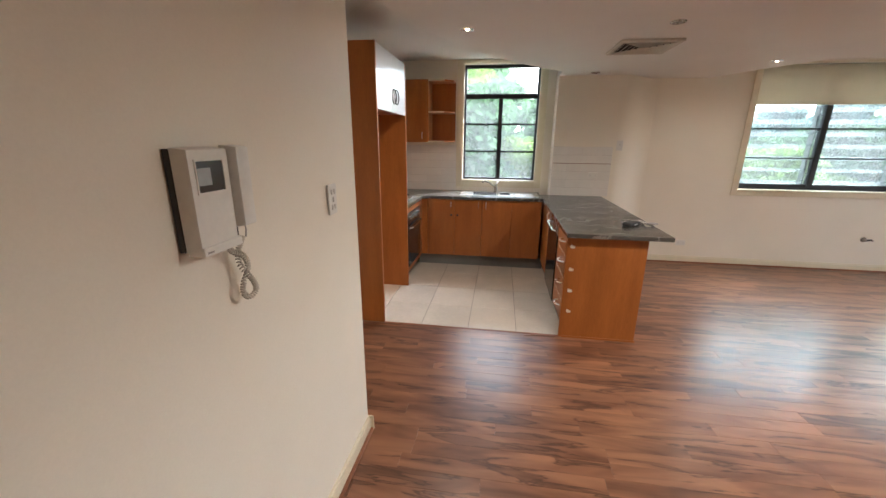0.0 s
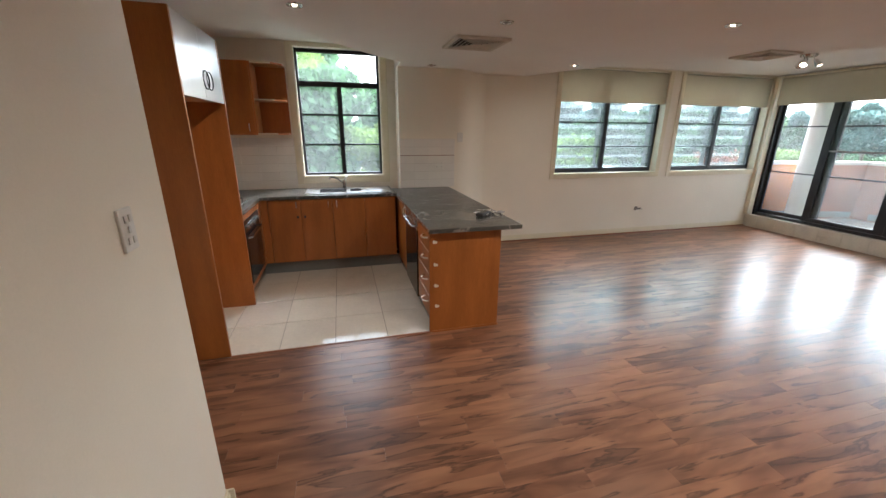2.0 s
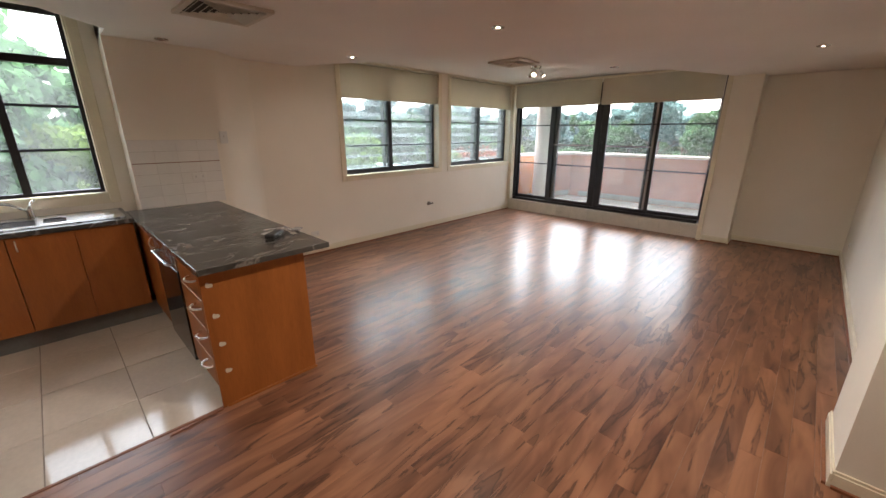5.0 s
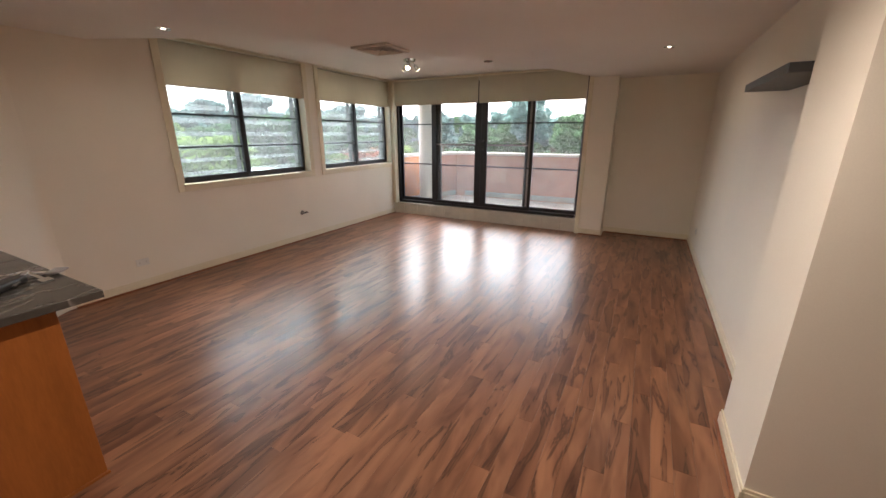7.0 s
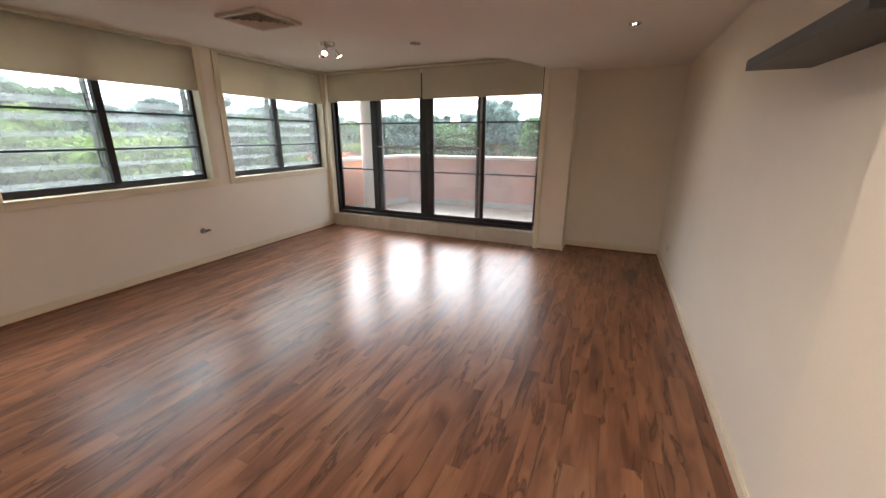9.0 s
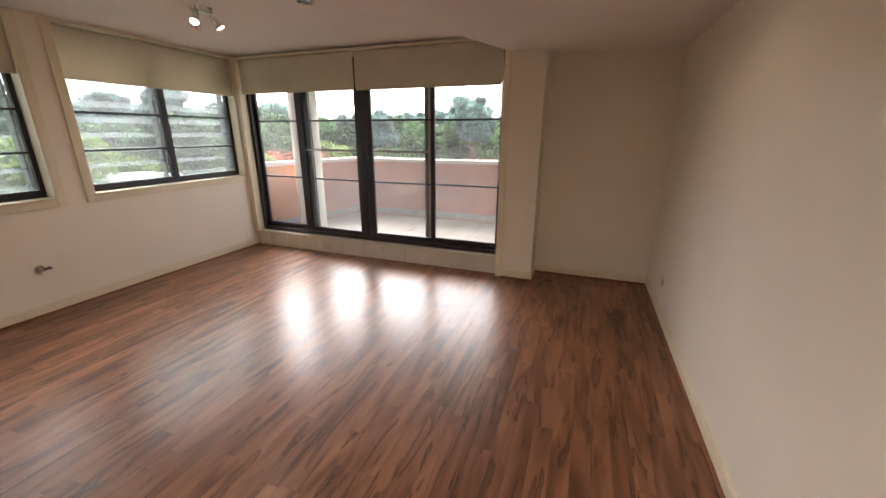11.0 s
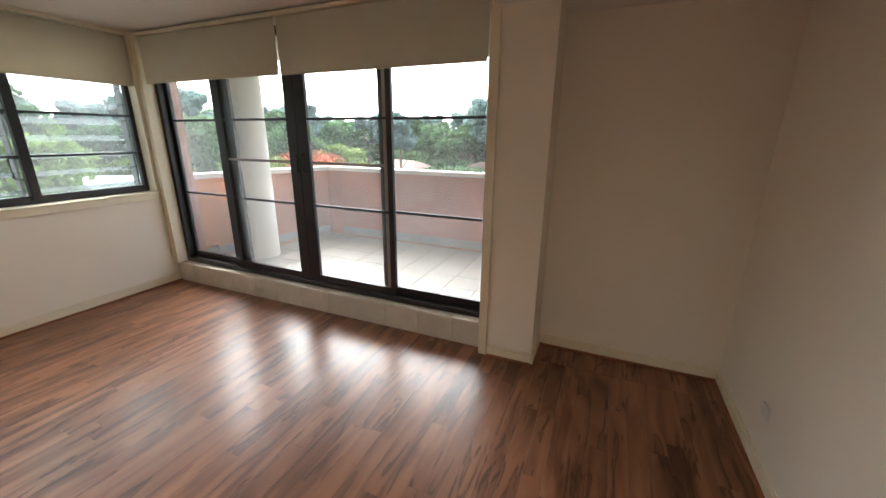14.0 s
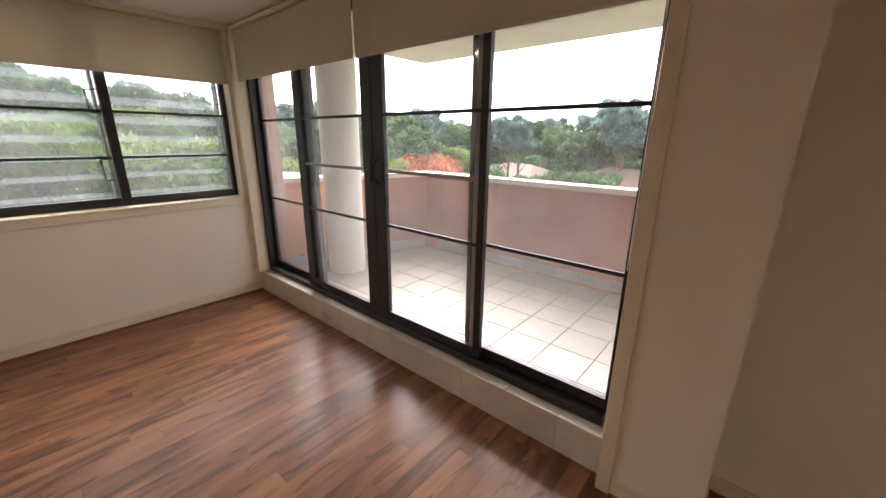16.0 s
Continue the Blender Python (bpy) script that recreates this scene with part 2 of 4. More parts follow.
GRASS = material("grass", (0.10, 0.125, 0.065), 0.95, vary=0.3, scale=0.15, grain=3, bump=0.3)
ASPHALT = material("asphalt", (0.09, 0.09, 0.09), 0.9, vary=0.15, scale=0.3, grain=20)
ROOFRED = material("brown_tile_roof", (0.20, 0.13, 0.10), 0.8, vary=0.15, scale=1, grain=15)
ROOFPALE = material("pale_metal_roof", (0.68, 0.70, 0.70), 0.5, vary=0.05, scale=1, grain=8)
BRICKYELLOW = material("yellow_brick", (0.30, 0.19, 0.08), 0.9, vary=0.15, scale=1, grain=12)


# ---- building helpers ----
def box(bm, x0, x1, y0, y1, z0, z1, bevel=0.0):
    v = [bm.verts.new((x, y, z)) for x in (x0, x1) for y in (y0, y1) for z in (z0, z1)]
    f = [bm.faces.new([v[i] for i in q]) for q in ((0, 1, 3, 2), (4, 6, 7, 5), (0, 4, 5, 1), (2, 3, 7, 6), (0, 2, 6, 4), (1, 5, 7, 3))]
    if bevel:
        bmesh.ops.bevel(bm, geom=list({e for q in f for e in q.edges}), offset=bevel, segments=2, affect="EDGES", profile=0.5)
    return bm


def boxes(*items, bevel=0.0):
    bm = bmesh.new()
    for b in items:
        box(bm, *b, bevel=bevel)
    return bm


def prism(points, z0, z1):
    """An upright slab over a plan outline, counter-clockwise."""
    bm = bmesh.new()
    low = [bm.verts.new((x, y, z0)) for x, y in points]
    top = [bm.verts.new((x, y, z1)) for x, y in points]
    n = len(points)
    for i in range(n):
        bm.faces.new((low[i], low[(i + 1) % n], top[(i + 1) % n], top[i]))
    bm.faces.new(top)
    bm.faces.new(low[::-1])
    bmesh.ops.triangulate(bm, faces=[f for f in bm.faces if len(f.verts) > 4])
    return bm


def rod(bm, a, b, r0, r1=None, seg=12):
    a, b = Vector(a), Vector(b)
    m = Matrix.Translation((a + b) / 2) @ (b - a).to_track_quat("Z", "Y").to_matrix().to_4x4()
    bmesh.ops.create_cone(bm, cap_ends=True, segments=seg, radius1=r0, radius2=r0 if r1 is None else r1, depth=(b - a).length, matrix=m)
    return bm


def tube(points, r, seg=8):
    """A round bar along a line of points."""
    bm = bmesh.new()
    pts = [Vector(p) for p in points]
    rings = []
    for i, p in enumerate(pts):
        d = (pts[min(i + 1, len(pts) - 1)] - pts[max(i - 1, 0)]).normalized()
        q = d.to_track_quat("Z", "Y")
        rings.append([bm.verts.new(p + q @ Vector((r * math.cos(2 * math.pi * k / seg), r * math.sin(2 * math.pi * k / seg), 0))) for k in range(seg)])
    for u, w in zip(rings, rings[1:]):
        for k in range(seg):
            bm.faces.new((u[k], u[(k + 1) % seg], w[(k + 1) % seg], w[k]))
    bm.faces.new(rings[0][::-1])
    bm.faces.new(rings[-1])
    return bm


def mesh_of(name, bm, mat, smooth=False):
    bmesh.ops.recalc_face_normals(bm, faces=bm.faces)
    me = bpy.data.meshes.new(name)
    bm.to_mesh(me)
    bm.free()
    me.materials.append(mat)
    if smooth:
        me.polygons.foreach_set("use_smooth", [True] * len(me.polygons))
        me.set_sharp_from_angle(angle=radians(35))
    return me


def part(name, bm, mat, parent, label="", smooth=False):
    ob = new(name, mesh_of(name, bm, mat, smooth))
    ob.parent = parent
    return tagged(ob, label)


def structure(name, bm, mat, label, category):
    return tagged(new(name, mesh_of(name, bm, mat)), label, category, kind="structure")


def thing(name, label, category, at=(0, 0, 0), group="", kind=""):
    ob = new(name)
    ob.empty_display_size = 0.1
    ob.location = at
    return tagged(ob, label, category, group, kind)


def bezier(a, c, b, n=28):
    return [((1 - u) ** 2 * a[0] + 2 * u * (1 - u) * c[0] + u * u * b[0], (1 - u) ** 2 * a[1] + 2 * u * (1 - u) * c[1] + u * u * b[1]) for u in [i / n for i in range(n + 1)]]


# ---- plan ----
HALL_W, HALL_END = 0.87, 3.15
NORTH, SOUTH, EAST = 6.80, 1.675, 8.70
KITCHEN_N, TILE_N = 6.72, 6.48
LOW, HIGH, KHIGH = 2.31, 2.485, 2.55
PIER_X, PIER_Y0, PIER_Y1 = 8.375, 2.87, 3.20

# ---- large structure ----
structure("floor", boxes((-0.3, 8.62, 2.95, 7.0, -0.20, -0.012), (0.67, 8.9, 1.475, 2.95, -0.20, -0.012), (0.67, 3.95, -2.4, 1.475, -0.20, -0.012)), BASEFLOOR, "brown timber laminate floor of the living room", "floor")
structure("wall_hall_west", boxes((0.67, HALL_W, -2.2, HALL_END, 0, 2.7)), PAINT, "smooth cream painted wall end with the intercom", "wall")
structure("wall_hall_back", boxes((0.67, 3.95, -2.4, -2.2, 0, 2.7)), PAINT, "plain cream painted wall closing the hall", "wall")
structure("wall_recess", boxes((-0.3, 0.67, 2.95, 3.15, 0, 2.7)), PAINT, "plain cream painted wall beside the tall cabinet", "wall")
structure("wall_kitchen_west", boxes((-0.3, -0.10, 3.15, KITCHEN_N + 0.2, 0, 2.7)), PAINT, "cream painted kitchen side wall", "wall")
KW = dict(x0=1.00, x1=1.985, z0=1.04, z1=2.50)
structure("wall_kitchen_north", boxes((-0.10, KW["x0"], KITCHEN_N, KITCHEN_N + 0.2, 0, 2.7), (KW["x1"], 2.16, KITCHEN_N, KITCHEN_N + 0.2, 0, 2.7),
    (KW["x0"], KW["x1"], KITCHEN_N, KITCHEN_N + 0.2, 0, KW["z0"]), (KW["x0"], KW["x1"], KITCHEN_N, KITCHEN_N + 0.2, KW["z1"], 2.7)), PAINT, "cream painted kitchen wall round the tall window", "wall")
curve = [(2.90 + 0.48 * i / 14, TILE_N + (NORTH - TILE_N) * (1 - math.cos(math.pi * i / 14)) / 2) for i in range(15)]
nib = structure("wall_tiled_nib", prism([(2.16, TILE_N)] + curve + [(3.38, 7.0), (2.16, 7.0)], 0, 2.7), PAINT, "cream wall nib with a softly curved corner beside the kitchen", "wall")
nib.data.polygons.foreach_set("use_smooth", [True] * len(nib.data.polygons))
nib.data.set_sharp_from_angle(angle=radians(25))
W1, W2 = (4.50, 6.32), (6.60, 8.38)
WZ0, WZ1 = 0.985, 2.47
structure("wall_north", boxes((3.38, W1[0], NORTH, 7.0, 0, 2.7), (W1[1], W2[0], NORTH, 7.0, 0, 2.7), (W2[1], 8.62, NORTH, 7.0, 0, 2.7),
    (W1[0], W1[1], NORTH, 7.0, 0, WZ0), (W2[0], W2[1], NORTH, 7.0, 0, WZ0), (W1[0], W1[1], NORTH, 7.0, WZ1, 2.7), (W2[0], W2[1], NORTH, 7.0, WZ1, 2.7)), PAINT, "cream painted wall with two louvre windows", "wall")
structure("wall_south", boxes((4.30, 8.9, SOUTH - 0.2, SOUTH, 0, 2.7)), PAINT, "smooth cream painted wall with the floating shelf", "wall")
structure("wall_nib", boxes((3.86, 4.385, -2.2, 1.815, 0, 2.7)), PAINT, "cream painted wall nib at the hall corner", "wall")
structure("wall_alcove", boxes((EAST, 8.9, SOUTH, PIER_Y0, 0, 2.7)), PAINT, "shaded cream painted wall of the alcove", "wall")
structure("wall_pier", boxes((PIER_X, 8.9, PIER_Y0, PIER_Y1 + 0.066, 0, 2.7)), PAINT, "cream painted pier beside the sliding doors", "wall")
structure("wall_above_doors", boxes((8.50, 8.62, PIER_Y1 + 0.066, NORTH, 2.44, 2.7)), PAINT, "cream painted wall over the sliding doors", "wall")

# ceilings: a low one with two curved edges, and higher ones beyond them
kit_arc = bezier((0.70, 3.15), (0.85, 5.05), (2.16, 6.20))
ne_arc = bezier((3.95, 6.80), (4.87, 4.35), (8.70, 3.10))
outline = [(0.87, -2.2), (3.90, -2.2), (3.90, 1.6), (8.80, 1.6), (8.80, 3.10)] + ne_arc[::-1] + [(3.5, 6.80), (3.4, 6.82), (2.16, 6.82), (2.16, 6.49)] + kit_arc[::-1] + [(0.87, 3.15)]
structure("ceiling", prism(outline, LOW, 2.70), CEIL, "low cream painted ceiling with curved edges", "ceiling")
structure("ceiling_living_high", boxes((3.3, 8.9, 3.0, 7.0, HIGH, 2.72)), CEIL, "higher cream painted ceiling by the windows", "ceiling")
structure("ceiling_kitchen_high", boxes((-0.3, 2.3, 2.95, 6.95, KHIGH, 2.74)), CEIL, "higher cream painted kitchen ceiling", "ceiling")


def skirting(name, x0, x1, y0, y1, nx, ny, quad=True):
    """Moulded cream skirting along a wall with a brown quad at the floor; n points into the room."""
    bm = bmesh.new()
    t = 0.014
    def run(lo, hi, z0, z1):
        if nx:
            box(bm, *sorted((x0 + nx * lo, x0 + nx * hi)), y0, y1, z0, z1, bevel=0.002)
        else:
            box(bm, x0, x1, *sorted((y0 + ny * lo, y0 + ny * hi)), z0, z1, bevel=0.002)
    run(0, t, 0.0, 0.072)
    run(0, t * 0.6, 0.072, 0.088)
    ob = structure(name, bm, TRIM, "cream gloss skirting board along the wall", "skirting")
    if quad:
        q = bmesh.new()
        bm = q
        run(t + 0.001, t + 0.017, 0.0, 0.016)
        part("quad_moulding", q, QUAD, ob, "brown timber quad moulding")


skirting("baseboard", HALL_W, 0, -2.2, HALL_END, 1, 0)
skirting("baseboard_hall_end", 0.67, HALL_W + 0.03, HALL_END, 0, 0, 1)
skirting("baseboard_north", 3.38, 8.44, NORTH, 0, 0, -1)
skirting("baseboard_south", 4.385, EAST, SOUTH, 0, 0, 1)
skirting("baseboard_nib", 3.845, 4.40, 1.815, 0, 0, 1)
skirting("baseboard_nib_side", 3.86, 0, -2.2, 1.815, -1, 0)
skirting("baseboard_alcove", EAST, 0, SOUTH, PIER_Y0, -1, 0)
skirting("baseboard_pier", PIER_X, 0, PIER_Y0, PIER_Y1, -1, 0)
skirting("baseboard_pier_side", PIER_X, EAST, PIER_Y0, 0, 0, -1)

# ---- windows ----
def louvre_window(name, xs, mid, label):
    ob = thing(name, label, "window", kind="structure")
    y, f = 6.905, 0.045
    x0, x1 = xs
    part("window_frame", boxes((x0, x0 + f, y, y + 0.06, WZ0, WZ1), (x1 - f, x1, y, y + 0.06, WZ0, WZ1), (x0 + f, x1 - f, y, y + 0.06, WZ0, WZ0 + 0.08), (x0 + f, x1 - f, y, y + 0.06, WZ1 - f, WZ1), bevel=0.003), BLACK, ob, "black aluminium frame")
    part("mullion", boxes((mid - 0.032, mid + 0.032, y - 0.012, y + 0.055, WZ0 + f, WZ1 - f), bevel=0.003), BLACK, ob)
    for z in (1.385, 1.735):
        for a, b in ((x0 + f, mid - 0.034), (mid + 0.034, x1 - f)):
            part("glazing_bar", boxes((a, b, y, y + 0.018, z - 0.009, z + 0.009)), BLACK, ob)
    for a, b in ((x0 + f, mid - 0.034), (mid + 0.034, x1 - f)):
        part("pane", boxes((a, b, y + 0.008, y + 0.012, WZ0 + f, WZ1 - f)), SCREEN, ob).visible_shadow = False
        z = 1.089
        while z < WZ1 - 0.1:
            bm = boxes((a + 0.012, b - 0.012, -0.076, 0.076, -0.003, 0.003))
            bmesh.ops.transform(bm, matrix=Matrix.Translation((0, y + 0.10, z)) @ Matrix.Rotation(radians(-18), 4, "X"), verts=bm.verts)
            part("louvre_blade", bm, LOUVRE, ob, "frosted glass louvre blade").visible_shadow = False
            z += 0.146
        side = boxes((b - 0.020, b - 0.004, y + 0.06, y + 0.14, WZ0 + f, WZ1 - f))
        part("louvre_gallery", side, GREYPLASTIC, ob)
        for zc in (1.29, 1.80):
            if a < mid - 0.1:
                part("louvre_handle", tube([(b - 0.010, y + 0.004, zc + 0.085), (b - 0.075, y - 0.012, zc + 0.08), (b - 0.070, y - 0.014, zc - 0.075), (b - 0.010, y + 0.004, zc - 0.085)], 0.008, 6), DARKPLASTIC, ob)
    # architrave and sill
    w = 0.065
    for a, b, c, d in ((x0 - w, x0, WZ0 - w, WZ1), (x1, x1 + w, WZ0 - w, WZ1), (x0, x1, WZ0 - w, WZ0)):
        part("architrave", boxes((a, b, NORTH - 0.018, NORTH - 0.001, c, d), bevel=0.004), TRIM, ob, "cream moulded architrave")
    part("window_sill", boxes((x0 - 0.001, x1 + 0.001, NORTH - 0.03, y, WZ0 - 0.002, WZ0 + 0.014), bevel=0.004), TRIM, ob)
    for a, b in ((x0, x0 + 0.010), (x1 - 0.010, x1)):
        part("reveal_lining", boxes((a, b, NORTH - 0.016, y, WZ0 + 0.015, WZ1)), TRIM, ob)


louvre_window("window_1", W1, 5.375, "black louvre window with a half-lowered cream blind")
louvre_window("window_2", W2, 7.50, "black louvre window near the corner")

kw = thing("window_3", "tall black kitchen window with six lower panes", "window", kind="structure")
ky, f = 6.80, 0.04
x0, x1, z0, z1 = KW["x0"], KW["x1"], KW["z0"], KW["z1"]
part("window_frame", boxes((x0, x0 + f, ky, ky + 0.05, z0, z1), (x1 - f, x1, ky, ky + 0.05, z0, z1), (x0 + f, x1 - f, ky, ky + 0.05, z0, z0 + f), (x0 + f, x1 - f, ky, ky + 0.05, z1 - f, z1), bevel=0.003), BLACK, kw, "black aluminium frame")
part("transom", boxes((x0 + f, x1 - f, ky - 0.01, ky + 0.05, 2.09, 2.15), bevel=0.003), BLACK, kw)
part("mullion", boxes((1.462, 1.517, ky - 0.006, ky + 0.045, z0 + f, 2.09), bevel=0.003), BLACK, kw)
for zc in (1.425, 1.775):
    for a, b in ((x0 + f, 1.462), (1.517, x1 - f)):
        part("glazing_bar", boxes((a, b, ky + 0.004, ky + 0.024, zc - 0.010, zc + 0.010)), BLACK, kw)
part("pane", boxes((x0 + f, 1.489, ky + 0.012, ky + 0.016, z0 + f, 2.09)), glass_material("hazy_glass", haze=0.03), kw, "slightly hazy glass pane").visible_shadow = False
part("pane", boxes((1.490, x1 - f, ky + 0.018, ky + 0.022, z0 + f, 2.09)), CLEARGLASS, kw).visible_shadow = False
part("pane", boxes((x0 + f, x1 - f, ky + 0.012, ky + 0.016, 2.15, z1 - f)), CLEARGLASS, kw).visible_shadow = False
for a, b, c, d in ((x0 - 0.075, x0, z0 - 0.085, 2.545), (x1, x1 + 0.075, z0 - 0.085, 2.545), (x0, x1, z0 - 0.085, z0), (x0, x1, z1, 2.545)):
    part("architrave", boxes((a, b, KITCHEN_N - 0.018, KITCHEN_N - 0.001, c, d), bevel=0.004), TRIM, kw, "cream moulded architrave")
for q in ((x0, x0 + 0.012, KITCHEN_N - 0.012, ky, z0 + 0.012, z1), (x1 - 0.012, x1, KITCHEN_N - 0.012, ky, z0 + 0.012, z1), (x0, x1, KITCHEN_N - 0.016, ky, z0, z0 + 0.012)):
    part("reveal_lining", boxes(q), TRIM, kw)

# ---- sliding doors ----
DX, DZ0, DZ1 = 8.53, 0.215, 2.44
Y0, Y1 = 3.268, 6.735
door = thing("door_1", "black aluminium sliding balcony doors, closed", "sliding door", kind="structure")
part("door_frame", boxes((DX - 0.02, DX + 0.09, Y0, Y0 + 0.030, DZ0, DZ1), (DX - 0.02, DX + 0.09, Y1 - 0.05, Y1, DZ0, DZ1), (DX - 0.02, DX + 0.09, Y0 + 0.045, Y1 - 0.05, DZ0, DZ0 + 0.045), (DX - 0.02, DX + 0.09, Y0 + 0.045, Y1 - 0.05, DZ1 - 0.05, DZ1), bevel=0.003), BLACK, door)


def door_leaf(y0, y1, x, s0, s1, mid_bar):
    a, b = DZ0 + 0.047, DZ1 - 0.052
    leaf = part("door_leaf", boxes((x, x + 0.035, y0, y0 + s0, a, b), (x, x + 0.035, y1 - s1, y1, a, b), (x, x + 0.035, y0 + s0, y1 - s1, a, a + 0.06), (x, x + 0.035, y0 + s0, y1 - s1, b - 0.05, b), bevel=0.003), BLACK, door)
    part("pane", boxes((x + 0.015, x + 0.020, y0 + s0, y1 - s1, a + 0.06, b - 0.05)), GLASS, leaf).visible_shadow = False
    for z, r in ((0.975, 0.010), (1.70, 0.010)) + (((1.345, 0.011),) if mid_bar else ()):
        part("glazing_bar", boxes((x + 0.006, x + 0.014, y0 + s0, y1 - s1, z - r, z + r)), BLACK if z != 1.345 else GREYPLASTIC, leaf)
    return leaf


door_leaf(5.80, Y1 - 0.052, DX + 0.045, 0.125, 0.035, False)
door_leaf(4.99, 5.975, DX, 0.11, 0.10, True)
leaf = door_leaf(4.063, 4.985, DX, 0.048, 0.11, True)
door_leaf(Y0 + 0.032, 4.205, DX + 0.045, 0.028, 0.055, False)
part("interlock", boxes((DX + 0.012, DX + 0.044, 4.112, 4.147, DZ0 + 0.05, DZ1 - 0.054), bevel=0.002), GREYPLASTIC, door, "grey aluminium interlock strip")
part("pull_handle", tube([(DX - 0.002, 4.935, 1.42), (DX - 0.035, 4.935, 1.40), (DX - 0.035, 4.935, 1.28), (DX - 0.002, 4.935, 1.26)], 0.011), DARKPLASTIC, leaf)
part("lock_plate", boxes((DX - 0.012, DX - 0.001, 5.01, 5.05, 1.26, 1.42), bevel=0.004), DARKPLASTIC, door)
structure("door_trim", boxes((PIER_X - 0.016, PIER_X + 0.14, PIER_Y1 + 0.002, PIER_Y1 + 0.064, 0, 2.40), bevel=0.004), TRIM, "cream moulded door trim by the pier", "trim")
structure("door_trim_corner", boxes((8.40, 8.515, 6.725, NORTH - 0.001, 0.212, 2.46), bevel=0.004), TRIM, "cream corner trim by the doors", "trim")
plinth = structure("door_plinth", boxes((8.452, 8.75, PIER_Y1 + 0.066, NORTH, 0, 0.200)), GROUT, "tiled raised threshold under the doors", "threshold")

structure("blind_pelmet", boxes((8.405, 8.498, 3.27, 6.72, 2.441, 2.466), bevel=0.003), TRIM, "cream pelmet rail over the door blinds", "trim")
structure("blind_pelmet_north", boxes((W1[0] + 0.001, W1[1] - 0.001, NORTH - 0.012, NORTH + 0.07, 2.452, 2.4695), (W2[0] + 0.001, W2[1] - 0.001, NORTH - 0.012, NORTH + 0.07, 2.452, 2.4695), bevel=0.003), TRIM, "cream pelmet rails over the window blinds", "trim")

# ---- blinds ----
def blind(a, b, axis, at, z0, ztop, sgn, inset=0.012):
    ob = thing("roller_blind", "cream fabric roller blind lowered a third", "blind", group="cream roller blinds")
    def bx(u0, u1, d0, d1, c, d):
        return (u0, u1, *sorted((at + sgn * d0, at + sgn * d1)), c, d) if axis == "x" else (*sorted((at + sgn * d0, at + sgn * d1)), u0, u1, c, d)
    part("fabric", boxes(bx(a + inset, b - inset, 0.004, 0.006, z0, ztop - 0.03)), BLIND, ob)
    part("bottom_rail", boxes(bx(a + 0.012, b - 0.012, 0.0, 0.012, z0 - 0.022, z0 + 0.002), bevel=0.003), BLIND, ob)
    if axis == "x":
        part("roller", rod(bmesh.new(), (a + 0.01, at + sgn * 0.028, ztop - 0.035), (b - 0.01, at + sgn * 0.028, ztop - 0.035), 0.024, seg=16), BLIND, ob, smooth=True)
    else:
        part("roller", rod(bmesh.new(), (at + sgn * 0.028, a + 0.01, ztop - 0.035), (at + sgn * 0.028, b - 0.01, ztop - 0.035), 0.024, seg=16), BLIND, ob, smooth=True)
    for u in (a, b):
        part("bracket", boxes(bx(u - 0.004, u + 0.004, 0.0, 0.05, ztop - 0.075, ztop - 0.005)), PLASTIC, ob)
    return ob


blind(4.502, 6.318, "x", 6.805, 2.025, 2.455, 1, 0.001)
blind(6.602, 8.378, "x", 6.805, 2.025, 2.455, 1, 0.001)
blind(5.014, 6.712, "y", 8.425, 2.050, 2.455, 1, 0.004)
b4 = blind(3.288, 5.003, "y", 8.425, 2.045, 2.455, 1, 0.004)
b2nd = bpy.data.objects["roller_blind.001"]
part("pull_chain", tube([(8.365, 6.79, 2.42), (8.37, 6.785, 1.9), (8.37, 6.785, 1.20), (8.38, 6.79, 1.17), (8.388, 6.785, 1.20), (8.388, 6.79, 2.42)], 0.003, 5), PLASTIC, b2nd)
part("pull_chain", tube([(8.43, 3.29, 2.42), (8.43, 3.285, 1.75), (8.435, 3.285, 1.05), (8.45, 3.29, 1.75), (8.445, 3.295, 2.42)], 0.0025, 5), PLASTIC, b4)

# ---- kitchen ----
def bow_handle(parent, p, along, out, length=0.09, r=0.0045, reach=0.028):
    """A bowed bar handle at p; along and out are directions."""
    p, a, o = Vector(p), Vector(along), Vector(out)
    pts = [p + a * (length / 2 * math.cos(t)) + o * (reach * math.sin(t)) for t in [math.pi * i / 10 for i in range(11)]]
    part("handle", tube(pts, r, 6), SATIN, parent, "satin chrome bow handle", smooth=True)


tall = thing("tall_cabinet", "cherry veneer tall cabinet with an open fridge recess", "cabinet", (0, 0, 0))
TX, TY0, TY1, TZ = 0.575, 4.42, 5.335, 2.26
part("side_panel", boxes((-0.08, TX, TY0, TY0 + 0.022, 0, TZ), bevel=0.0015), CHERRY, tall)
part("side_panel", boxes((-0.08, TX, TY1 - 0.022, TY1, 0, TZ), bevel=0.0015), CHERRY, tall)
part("top_box", boxes((-0.08, TX - 0.022, TY0 + 0.022, TY1 - 0.022, 1.80, TZ)), CHERRY, tall)
part("back_panel", boxes((-0.08, -0.06, TY0 + 0.022, TY1 - 0.022, 0.0, 1.80)), PAINT, tall)
ym = (TY0 + TY1) / 2
